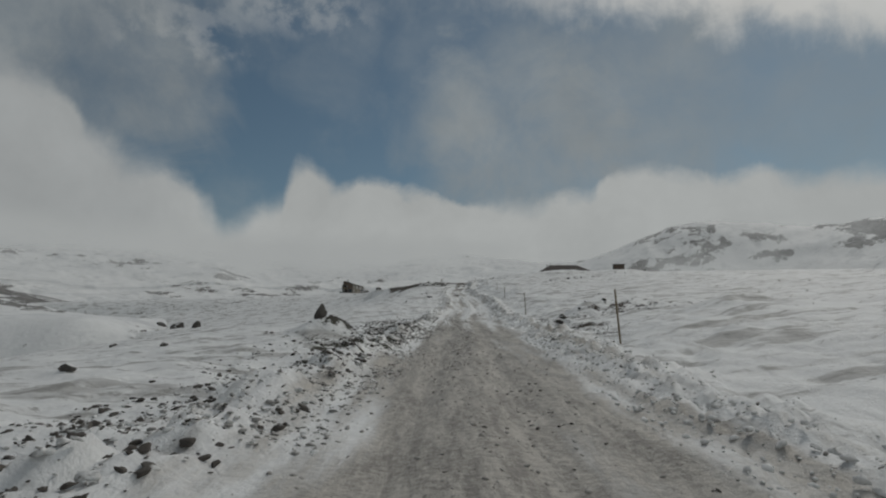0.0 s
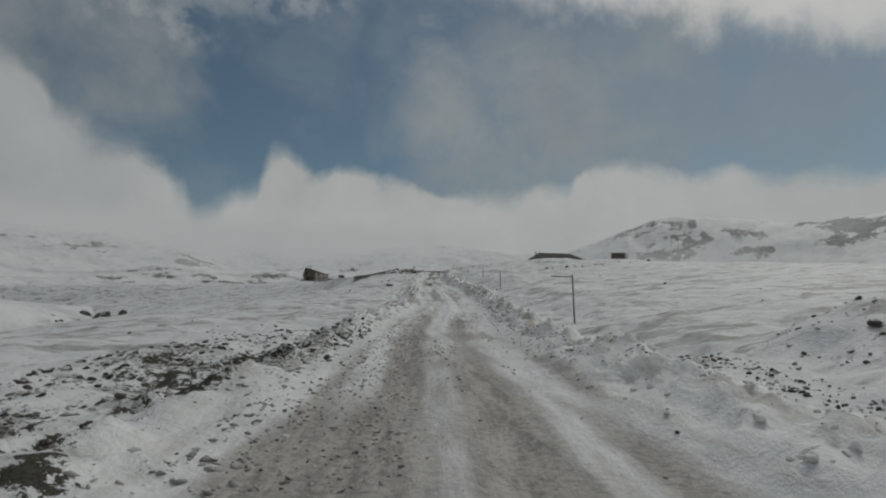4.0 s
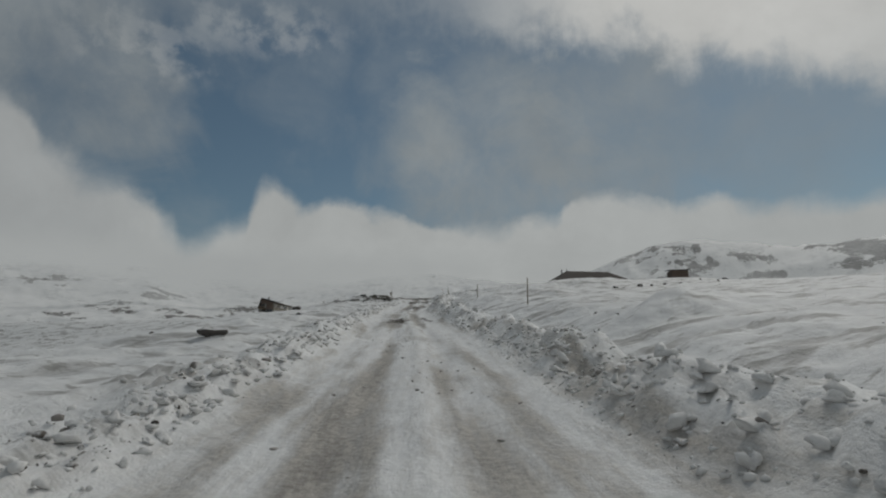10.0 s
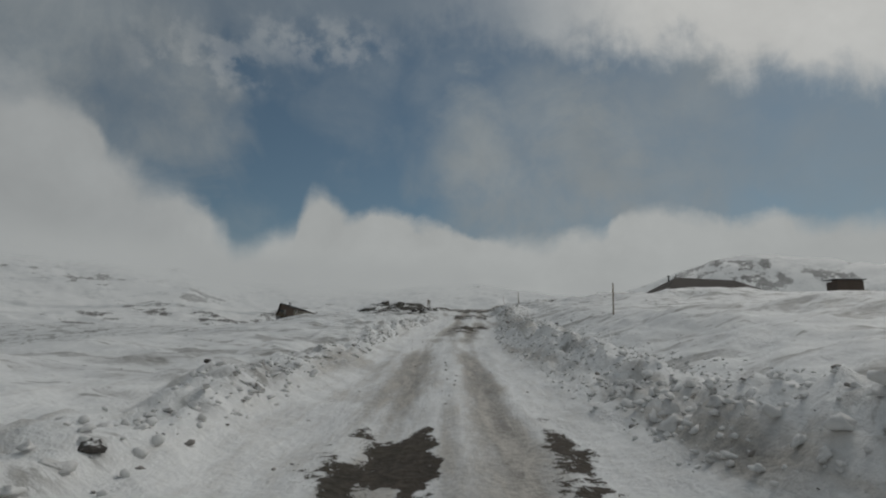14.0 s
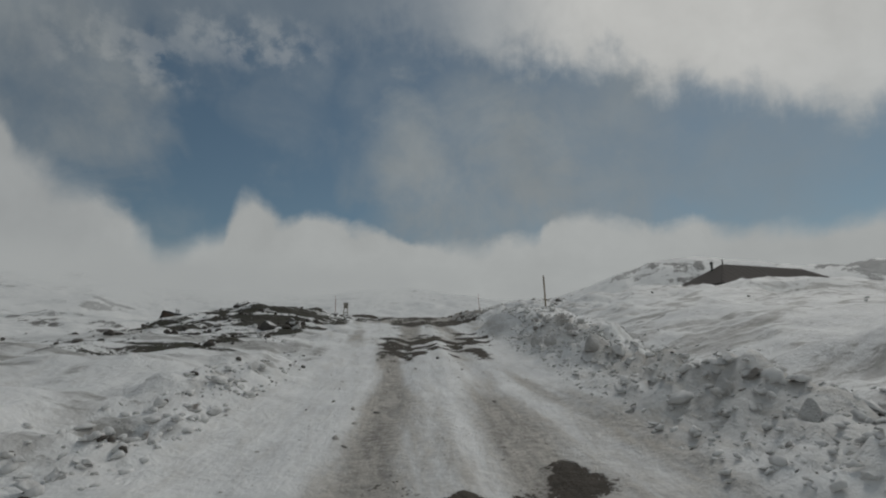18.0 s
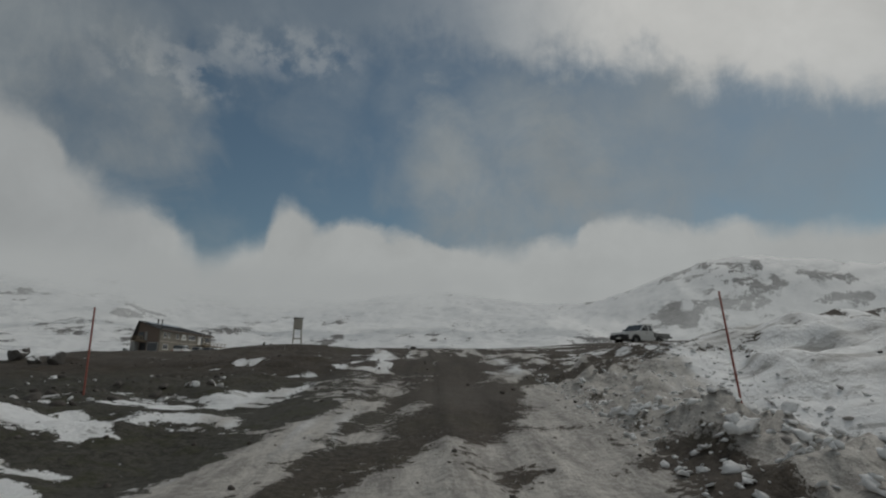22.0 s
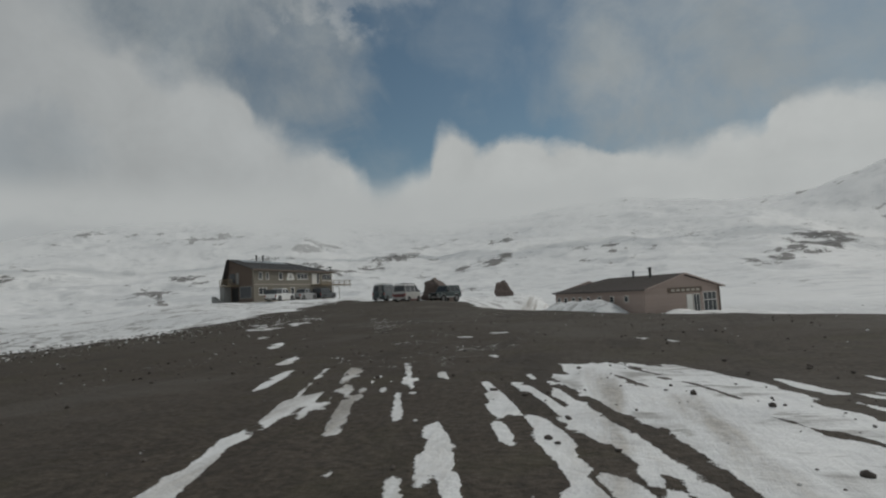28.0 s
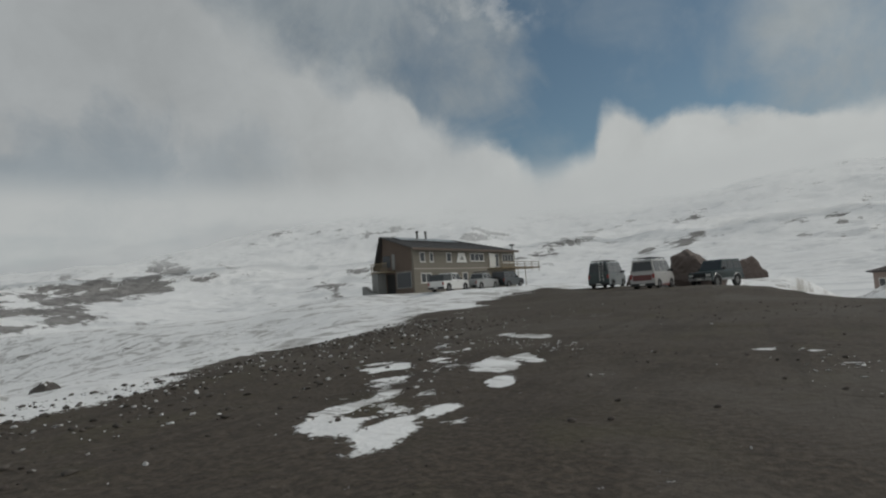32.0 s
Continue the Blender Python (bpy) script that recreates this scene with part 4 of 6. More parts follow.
def extrude_y(profile, y0, y1, edge=0.0, narrow=None):
    """A shape with this outline in x and z, from y0 to y1; narrow(z) draws the sides in."""
    narrow = narrow or (lambda z: 0.0)
    n = len(profile)
    a = [(x, y0 + narrow(z), z) for x, z in profile]
    b = [(x, y1 - narrow(z), z) for x, z in profile]
    bm = solid([tuple(a), tuple(reversed(b))] + [(a[i], a[(i + 1) % n], b[(i + 1) % n], b[i]) for i in range(n)])
    if edge:
        bmesh.ops.bevel(bm, geom=list(bm.edges), offset=edge, segments=2, affect="EDGES", profile=0.6, clamp_overlap=True)
    return bm


def pane(corners, out, thick, bm=None):
    """A thin plate through four corners, standing out along a vector."""
    o = Vector(out).normalized() * thick
    a = [Vector(c) for c in corners]
    b = [c + o for c in a]
    n = len(a)
    return solid([tuple(map(tuple, a)), tuple(map(tuple, b))] + [(tuple(a[i]), tuple(a[(i + 1) % n]), tuple(b[(i + 1) % n]), tuple(b[i])) for i in range(n)], bm)


# ================= vehicles =================
def wheel(car, x, y, r, width, side, rim_mat):
    bm = bmesh.new()
    rings = ((0.55, 0.5), (0.62, 0.5), (0.93, 0.5), (1.0, 0.36), (1.0, -0.36), (0.93, -0.5), (0.55, -0.5))
    seg, loops = 20, []
    for f, w in rings:
        loops.append([bm.verts.new((x + f * r * math.cos(t), y + w * width, r + f * r * math.sin(t))) for t in np.linspace(0, 2 * math.pi, seg, endpoint=False)])
    for p, q in zip(loops, loops[1:] + loops[:1]):
        for i in range(seg):
            bm.faces.new((p[i], p[(i + 1) % seg], q[(i + 1) % seg], q[i]))
    bmesh.ops.recalc_face_normals(bm, faces=bm.faces)
    w = part("wheel", rod((x, y - 0.3 * width, r), (x, y + 0.3 * width, r), 0.14 * r, 8), M_BLACK, car)
    part("tyre", bm, M_RUBBER, w)
    d = bmesh.new()
    rod((x, y + side * 0.20 * width, r), (x, y + side * 0.40 * width, r), 0.57 * r, 16, 0.50 * r, bm=d)
    rod((x, y + side * 0.36 * width, r), (x, y + side * 0.47 * width, r), 0.16 * r, 8, bm=d)
    for k in range(6):
        t = k * math.pi / 3
        rod((x + 0.2 * r * math.cos(t), y + side * 0.43 * width, r + 0.2 * r * math.sin(t)), (x + 0.48 * r * math.cos(t), y + side * 0.42 * width, r + 0.48 * r * math.sin(t)), 0.06 * r, 5, bm=d)
    part("rim", d, rim_mat, w)


def vehicle(name, m, label, category, length, width, belt, height, wheel_r, paint, lower=None, cabin=(), hood=None, front=0.0, rear=0.0, windows=(), rack=False, ladder=False, bed=None, spare=False,
            canopy=False, bullbar=False, rim_mat=None, group="", arch_mat=None, clear=0.62):
    """A car along +x. hood: height of the bonnet; cabin: (x back foot, x back top, x front top, x front foot); windows: stretches of side glass."""
    car = thing(name, m, label, category, group)
    hl, hw, under = length / 2, width / 2, wheel_r * clear
    lower, rim_mat, arch_mat = lower or paint, rim_mat or M_STEEL, arch_mat or M_BLACK
    hood = hood or belt
    xb, xbt, xft, xf = cabin
    xa, xr = hl - 0.78 + front, -hl + 0.98 + rear            # axles
    ar = wheel_r * 1.22

    def arch(cx):
        return [(cx + ar * math.cos(t), max(wheel_r + ar * math.sin(t) * 0.92, under)) for t in np.linspace(0.02, math.pi - 0.02, 9)]
    back_top = belt if bed is None else bed[1]
    low = [(-hl, under + 0.06), (xr - ar, under)] + arch(xr)[::-1] + [(xr + ar, under), (xa - ar, under)] + arch(xa)[::-1] + [(xa + ar, under), (hl - 0.02, under + 0.05), (hl, hood - 0.28), (hl - 0.10, hood - 0.05), (xf, belt)]
    low += [(xb, belt)] if bed is None else [(bed[0], belt), (bed[0], back_top)]
    low += [(-hl + 0.03, back_top), (-hl, back_top - 0.12)]
    part("body", extrude_y(low, -hw, hw, 0.028, lambda z: 0.03 if z > belt - 0.03 else 0.0), paint, car)
    lean = 0.17

    def inset(z):
        return 0.03 + max(z - belt, 0) * lean
    part("cabin", extrude_y([(xb, belt - 0.02), (xf, belt - 0.02), (xft, height - 0.02), (xft - 0.15, height), (xbt + 0.15, height), (xbt, height - 0.03)], -hw, hw, 0.025, inset), paint, car)
    # glass
    zt = height - 0.13
    for x0, x1 in windows:
        def at(x, z):
            f = (z - belt) / (height - belt)
            return min(max(x, xb + (xbt - xb) * f + 0.07), xf + (xft - xf) * f - 0.07)
        for s in (-1, 1):
            q = [(at(x0, belt + 0.05), s * (hw - inset(belt + 0.05) - 0.006), belt + 0.05), (at(x1, belt + 0.05), s * (hw - inset(belt + 0.05) - 0.006), belt + 0.05),
                 (at(x1, zt), s * (hw - inset(zt) - 0.006), zt), (at(x0, zt), s * (hw - inset(zt) - 0.006), zt)]
            part("side_window", pane(q, (0, s, lean), 0.014), M_GLASS, car)
    for nm, x0, x1, s in (("windscreen", xf, xft, 1), ("rear_window", xb, xbt, -1)):
        f0, f1 = 0.14, 0.84
        q = []
        for f, w in ((f0, -1), (f0, 1), (f1, 1), (f1, -1)):
            z = belt + (height - belt) * f
            q.append((x0 + (x1 - x0) * f + s * -0.004, w * (hw - inset(z) - 0.10), z))
        part(nm, pane(q, (s, 0, 0.3), 0.014), M_GLASS, car)
    # bumpers, lamps, grille, plate, mirrors, door handles
    part("front_bumper", box(hl - 0.10, hl + 0.09, -hw * 0.97, hw * 0.97, under + 0.02, under + 0.24, 0.03), arch_mat, car)
    part("rear_bumper", box(-hl - 0.08, -hl + 0.08, -hw * 0.97, hw * 0.97, under + 0.03, under + 0.22, 0.03), arch_mat, car)
    part("grille", box(hl - 0.06, hl + 0.02, -hw * 0.48, hw * 0.48, hood - 0.36, hood - 0.19, 0.01), M_BLACK, car)
    part("number_plate", box(-hl - 0.095, -hl - 0.082, -0.2, 0.2, under + 0.07, under + 0.19), M_TRIM, car)
    part("number_plate", box(hl + 0.092, hl + 0.105, -0.2, 0.2, under + 0.06, under + 0.17), M_TRIM, car)
    for s in (-1, 1):
        part("headlight", box(hl - 0.07, hl + 0.025, s * hw * 0.55, s * hw * 0.92, hood - 0.36, hood - 0.19, 0.015), M_LAMP, car)
        part("tail_light", box(-hl - 0.02, -hl + 0.05, s * hw * 0.80, s * hw * 0.985, max(back_top - 0.42, under + 0.05), max(back_top - 0.10, under + 0.2), 0.015), M_LAMPRED, car)
        part("mirror", box(xf - 0.42, xf - 0.30, s * (hw - 0.02), s * (hw + 0.16), belt + 0.04, belt + 0.22, 0.025), M_BLACK, car)
        part("door_handle", box(xb + 0.55 * (xf - xb) - 0.09, xb + 0.55 * (xf - xb) + 0.09, s * (hw - 0.005), s * (hw + 0.03), belt - 0.14, belt - 0.10, 0.008), M_BLACK, car)
        part("sill", box(xr + ar, xa - ar, s * (hw - 0.05), s * (hw + 0.015), under - 0.02, under + 0.14, 0.015), lower, car)
        for x in (xa, xr):
            wheel(car, x, s * (hw - 0.10), wheel_r, 0.23, s, rim_mat)
            lip = bmesh.new()
            seg = np.linspace(0.05, math.pi - 0.05, 10)
            for t0, t1 in zip(seg, seg[1:]):
                rod((x + ar * math.cos(t0), s * (hw + 0.005), wheel_r + ar * 0.92 * math.sin(t0)), (x + ar * math.cos(t1), s * (hw + 0.005), wheel_r + ar * 0.92 * math.sin(t1)), 0.035, 5, bm=lip)
            part("wheel_arch", lip, arch_mat, car)
    if rack:
        for y in (-hw * 0.72, hw * 0.72):
            part("rack_rail", rod((xbt + 0.2, y, height + 0.14), (xft - 0.3, y, height + 0.14), 0.02, 6), M_BLACK, car)
        for x in np.linspace(xbt + 0.25, xft - 0.35, 4):
            b = rod((x, -hw * 0.74, height + 0.14), (x, hw * 0.74, height + 0.14), 0.018, 6)
            for s in (-1, 1):
                rod((x, s * hw * 0.72, height - 0.03), (x, s * hw * 0.72, height + 0.15), 0.016, 6, bm=b)
            part("rack_bar", b, M_BLACK, car)
    if ladder:
        b = bmesh.new()
        for y in (-0.42, -0.12):
            rod((-hl - 0.09, y, under + 0.35), (xbt - 0.06, y, height + 0.12), 0.018, 6, bm=b)
        for f in np.linspace(0.1, 0.95, 6):
            z = under + 0.35 + f * (height + 0.12 - under - 0.35)
            x = -hl - 0.09 + f * (xbt - 0.06 + hl + 0.09)
            rod((x, -0.42, z), (x, -0.12, z), 0.014, 6, bm=b)
        part("ladder", b, M_TRIM, car, "pale painted rear ladder")
    if spare:
        b = bmesh.new()
        rod((-hl - 0.02, 0.12, belt - 0.12), (-hl - 0.24, 0.12, belt - 0.12), wheel_r * 0.96, 18, bm=b)
        part("spare_wheel", b, M_RUBBER, car)
    if bullbar:
        b = bmesh.new()
        for z in (hood - 0.38, hood - 0.14):
            rod((hl + 0.17, -hw * 0.55, z), (hl + 0.17, hw * 0.55, z), 0.03, 8, bm=b)
        for s in (-0.45, 0.45):
            rod((hl + 0.10, s * hw, under + 0.1), (hl + 0.17, s * hw, hood - 0.10), 0.03, 8, bm=b)
        part("bull_bar", b, M_BLACK, car)
    return car


def facing(x, y, z, bearing):
    """A pose with +x towards a bearing in degrees, clockwise from +y."""
    return pose(x, y, z, 0, 0, 90 - bearing)


def parked(x, y, bearing):
    return facing(x, y, height(x, y) - 0.02, bearing)


van_back = vehicle("van", parked(-23.9, 289.3, 2), "dark green van with a roof rack and rear ladder", "van", 4.6, 1.76, 1.18, 2.12, 0.33, M_CARGREEN, cabin=(-2.22, -2.12, 1.30, 2.02), hood=1.05,
                   front=0.02, windows=((-2.0, -0.75), (-0.62, 0.45), (0.58, 1.75)), rack=True, ladder=True)
van_white = vehicle("van", parked(-19.2, 284.5, 6), "white van with a dark red lower rear and roof rack", "van", 4.6, 1.76, 1.18, 2.12, 0.33, M_VANWHITE, lower=M_CARRED, cabin=(-2.22, -2.10, 1.30, 2.02), hood=1.05, front=0.02,
                    windows=((-2.0, -0.75), (-0.62, 0.45), (0.58, 1.75)), rack=True)
part("rear_trim", box(-2.325, -2.285, -0.66, 0.66, 0.62, 1.02, 0.01), M_CARRED, van_white, "dark red panel")
suv = vehicle("offroad_car", parked(-15.3, 288.2, 204), "dark blue-green off-road car with a bull bar and silver wheel arches", "car", 4.5, 1.82, 1.30, 2.12, 0.49, M_CARGREEN, lower=M_CARSILVER, cabin=(-2.2, -2.02, 0.35, 0.92), hood=1.26,
              windows=((-2.1, -1.1), (-0.98, -0.15), (-0.03, 0.85)), bullbar=True, arch_mat=M_CARSILVER, clear=1.2)
ROW = "cars beside the lodge"


def beside(s, off):
    """A place along the lodge's front wall: s metres from its near corner, off metres out from it."""
    return -44.7 + 0.14 * s + 0.99 * off, 290.4 + 0.99 * s - 0.14 * off


pick_1 = vehicle("pickup", parked(*beside(-0.6, 5.2), -2), "white double-cab pickup with a dark rear canopy, parked beside the lodge", "pickup", 5.2, 1.78, 1.08, 1.80, 0.37, M_CARWHITE, cabin=(-0.85, -0.65, 0.62, 1.2), hood=1.06,
                 windows=((-0.75, 0.02), (0.12, 1.0)), bed=(-0.86, 1.02), group=ROW)
part("canopy", extrude_y([(-2.5, 1.0), (-0.9, 1.0), (-0.9, 1.66), (-2.35, 1.64)], -0.80, 0.80, 0.04), M_CARDARK, pick_1, "dark canopy over the load bed")
pick_2 = vehicle("pickup", parked(*beside(4.8, 5.2), 0), "pale silver pickup with a roof rack, parked beside the lodge", "pickup", 5.0, 1.72, 1.06, 1.72, 0.35, M_CARSILVER, cabin=(-0.95, -0.75, 0.62, 1.2), hood=1.05,
                 windows=((-0.8, 0.0), (0.1, 1.0)), bed=(-0.96, 1.0), rack=True, group=ROW)
suv_2 = vehicle("offroad_car", parked(*beside(10.0, 5.2), 4), "dark grey off-road car with a spare wheel on its back", "car", 4.5, 1.76, 1.10, 1.84, 0.36, M_CARDARK, cabin=(-2.2, -2.05, 0.40, 1.0), hood=1.08,
                windows=((-2.05, -1.1), (-0.98, -0.12), (0.0, 0.88)), spare=True, group=ROW, clear=0.85)
truck = vehicle("pickup", parked(22.2, 216.9, 238), "white single-cab pickup with a steel flatbed and black bumper on gravel", "pickup", 4.4, 1.60, 1.03, 1.60, 0.36, M_CARWHITE, cabin=(-0.62, -0.50, 0.22, 0.92), hood=0.97,
                windows=((-0.55, -0.16), (-0.04, 0.80)), bed=(-0.63, 0.62), bullbar=False, clear=1.1)
part("front_guard", box(2.14, 2.30, -0.77, 0.77, 0.44, 0.74, 0.05), M_BLACK, truck, "black front guard")
part("flatbed", box(-2.75, -0.75, -0.82, 0.82, 0.66, 0.78, 0.015), M_STEEL, truck, "grey steel flatbed")
for _s in (-1, 1):
    part("bed_rail", box(-2.5, -0.78, _s * 0.81, _s * 0.77, 0.78, 0.98, 0.01), M_STEEL, truck)
part("head_board", box(-0.80, -0.74, -0.78, 0.78, 0.74, 1.05, 0.01), M_STEEL, truck)
_b = rod((-0.77, -0.6, 1.0), (-0.77, -0.6, 1.62), 0.025, 6)
rod((-0.77, 0.6, 1.0), (-0.77, 0.6, 1.62), 0.025, 6, bm=_b)
rod((-0.77, -0.6, 1.62), (-0.77, 0.6, 1.62), 0.025, 6, bm=_b)
part("roll_bar", _b, M_CARWHITE, truck)


# ================= buildings =================
def wall_window(parent, s0, s1, z0, z1, mat=None, bars=1, name="window"):
    """A window in a wall in the plane y = 0 whose outside is towards -y: frame, sill, panes."""
    mat = mat or M_TRIM
    f = 0.09
    w = part(name, box(s0, s1, -0.03, 0.05, z0, z0 + f), mat, parent)
    b = box(s0, s1, -0.03, 0.05, z1 - f, z1)
    box(s0, s0 + f, -0.03, 0.05, z0 + f, z1 - f, bm=b)
    box(s1 - f, s1, -0.03, 0.05, z0 + f, z1 - f, bm=b)
    for k in range(1, bars):
        c = s0 + (s1 - s0) * k / bars
        box(c - f * 0.4, c + f * 0.4, -0.025, 0.05, z0 + f, z1 - f, bm=b)
    part("frame", b, mat, w)
    part("sill", box(s0 - 0.05, s1 + 0.05, -0.10, -0.031, z0 - 0.05, z0 + 0.02, 0.01), mat, w)
    for k in range(bars):
        a = s0 + f + (s1 - s0 - 2 * f) * k / bars
        part("pane", box(a, a + (s1 - s0 - 2 * f) / bars, 0.0, 0.012, z0 + f, z1 - f), M_GLASS, w)
    return w


def boards(parent, s0, s1, z0, z1, mat, holes, high=0.24, name="board"):
    """Horizontal cladding boards on the plane y = 0, cut round holes (s0, s1, z0, z1)."""
    rows_n = int((z1 - z0) / high)
    for k in range(rows_n):
        a, b = z0 + k * (z1 - z0) / rows_n, z0 + (k + 1) * (z1 - z0) / rows_n
        cuts = [(p - 0.02, q + 0.02) for p, q, u, v in holes if u < b - 0.01 and v > a + 0.01]
        runs, start = [], s0
        for p, q in sorted(cuts):
            if p > start:
                runs.append((start, p))
            start = max(start, q)
        if start < s1:
            runs.append((start, s1))
        for p, q in runs:
            part(name, solid([((p, -0.012, b), (q, -0.012, b), (q, -0.034, a + 0.012), (p, -0.034, a + 0.012)), ((p, 0.01, b), (q, 0.01, b), (q, 0.01, a + 0.012), (p, 0.01, a + 0.012)),
                              ((p, -0.012, b), (q, -0.012, b), (q, 0.01, b), (p, 0.01, b)), ((p, -0.034, a + 0.012), (q, -0.034, a + 0.012), (q, 0.01, a + 0.012), (p, 0.01, a + 0.012)),
                              ((p, -0.012, b), (p, -0.034, a + 0.012), (p, 0.01, a + 0.012), (p, 0.01, b)), ((q, -0.012, b), (q, -0.034, a + 0.012), (q, 0.01, a + 0.012), (q, 0.01, b))]), mat, parent)


def flue(parent, x, y, z0, z1, r=0.12):
    b = rod((x, y, z0), (x, y, z1), r, 10)
    rod((x, y, z1 + 0.06), (x, y, z1 + 0.22), r * 1.7, 10, r * 1.1, bm=b)
    rod((x, y, z1 - 0.02), (x, y, z1 + 0.08), r * 1.3, 10, bm=b)
    return part("chimney", b, M_ROOF, parent)


def lodge():
    h = thing("lodge", pose(-44.7, 290.4, 21.15, 0, 0, 82), "two-storey brown boarded mountain lodge with white windows and a dark roof", "lodge")
    L, D, E, R, B = 20.0, 4.5, 4.7, 6.3, 5.2       # length, depth to the ridge, eaves, ridge, depth at the foot
    holes = [(1.05, 1.9, 3.2, 4.3), (2.65, 3.3, 3.2, 4.3), (5.6, 6.5, 3.2, 4.3), (7.4, 9.4, 3.15, 4.3), (10.1, 12.9, 3.3, 4.3), (14.1, 16.2, 2.5, 4.35), (17.0, 19.75, 3.1, 4.3), (1.05, 2.8, 0.9, 2.0), (8.4, 9.4, 0.9, 2.0)]
    part("front_wall", box(0, L, 0.02, 0.22, -0.5, E), M_OLIVE, h, "olive brown boarded wall")
    part("back_wall", box(0.2, L, B - 0.2, B, -0.5, 3.0), M_BROWN, h)
    part("end_wall", solid([((L, 0.22, -0.5), (L, B, -0.5), (L, B, 3.0), (L, 0.22, E)), ((L - 0.2, 0.22, -0.5), (L - 0.2, B, -0.5), (L - 0.2, B, 3.0), (L - 0.2, 0.22, E)),
                            ((L, 0.22, -0.5), (L, B, -0.5), (L - 0.2, B, -0.5), (L - 0.2, 0.22, -0.5)), ((L, 0.22, E), (L, B, 3.0), (L - 0.2, B, 3.0), (L - 0.2, 0.22, E)),
                            ((L, 0.22, -0.5), (L, 0.22, E), (L - 0.2, 0.22, E), (L - 0.2, 0.22, -0.5)), ((L, B, -0.5), (L, B, 3.0), (L - 0.2, B, 3.0), (L - 0.2, B, -0.5))]), M_BROWN, h)
    gable = [(0.22, -0.5), (B, -0.5), (D, R - 0.12), (0.22, E)]
    g = part("gable_wall", solid([tuple((0.0, y, z) for y, z in gable), tuple((0.2, y, z) for y, z in gable)] +
                                 [((0.0, *gable[i]), (0.0, *gable[(i + 1) % 4]), (0.2, *gable[(i + 1) % 4]), (0.2, *gable[i])) for i in range(4)]), M_BROWN, h, "dark brown wooden gable wall")
    for k in range(21):
        y = 0.3 + k * 0.235
        top = E + (R - 0.12 - E) * min((y - 0.22) / (D - 0.22), 1) - 0.06
        part("batten", box(-0.03, 0.0, y, y + 0.05, 2.45 if 0.2 < y < 2.7 else 2.9, top), M_BROWN, g)
    # roof: the long slope to the front with a hip at the far end, and the steep back
    o = 0.45
    za = E - 0.10
    front = [(-0.5, -o, za), (L + 0.4, -o, za), (13.2, D, R), (-0.5, D, R)]
    hip = [(L + 0.4, -o, za), (L + 0.4, B + 0.3, za), (13.2, D, R)]
    rear = [(13.2, D, R), (L + 0.4, B + 0.3, za), (L + 0.4, B + 0.5, 2.6), (-0.5, B + 0.5, 2.6), (-0.5, D, R)]
    roof = part("roof", pane(front, (0, 0, 1), 0.12), M_ROOF, h, "dark sheet roof")
    part("hip_slope", pane(hip, (0, 0, 1), 0.12), M_ROOF, roof)
    part("back_slope", pane(rear, (0, 1, 0.2), 0.12), M_ROOF, roof)
    part("fascia", box(-0.5, L + 0.4, -o - 0.03, -o - 0.002, za - 0.12, za + 0.12), M_BROWN, h)
    for k in range(34):
        x = -0.3 + k * 0.6
        f = min(1.0, (L + 0.4 - x) / (L + 0.4 - 13.2))
        y1 = -o + (D + o) * f
        z1 = za + (R - za) * f
        if f > 0.05:
            part("roof_seam", pane([(x, -o + 0.02, za + 0.122), (x + 0.04, -o + 0.02, za + 0.122), (x + 0.04, y1 - 0.02, z1 + 0.122), (x, y1 - 0.02, z1 + 0.122)], (0, 0, 1), 0.04), M_ROOF, roof)
    for k in range(5):
        x = 1.2 + k * 2.05
        q = [(x, y, za + (R - za) * (y + o) / (D + o) + 0.20) for y in (2.8, 4.1)]
        part("solar_panel", pane([q[0], (x + 1.95, *q[0][1:]), (x + 1.95, *q[1][1:]), q[1]], (0, -0.3, 1), 0.05), M_CARSILVER, h, "pale grey roof panel")
    flue(h, 5.6, 4.3, 5.8, 7.1)
    flue(h, 7.6, 4.7, 5.9, 7.2)
    part("mast", rod((L + 0.2, 0.4, 0.0), (L + 0.2, 0.4, 5.6), 0.06, 8), M_ROOF, h)
    part("mast_head", box(L - 0.05, L + 0.45, 0.15, 0.65, 5.45, 5.65, 0.03), M_ROOF, h)
    boards(h, 0.0, L, -0.2, 2.40, M_OLIVE, holes)
    boards(h, 0.0, L, 2.56, E - 0.1, M_OLIVE, holes)
    part("trim_band", box(0, 13.9, -0.05, 0.02, 2.42, 2.54), M_TANK, h, "pale horizontal trim board")
    part("corner_board", box(-0.03, 0.12, -0.05, 0.02, -0.4, E - 0.1), M_OLIVE, h)
    for s0, s1, z0, z1, n in ((1.05, 1.9, 3.2, 4.3, 1), (2.65, 3.3, 3.2, 4.3, 1), (5.6, 6.5, 3.2, 4.3, 1), (10.1, 12.9, 3.3, 4.3, 3), (17.0, 19.75, 3.1, 4.3, 4), (1.05, 2.8, 0.9, 2.0, 2), (8.4, 9.4, 0.9, 2.0, 1)):
        wall_window(h, s0, s1, z0, z1, bars=n)
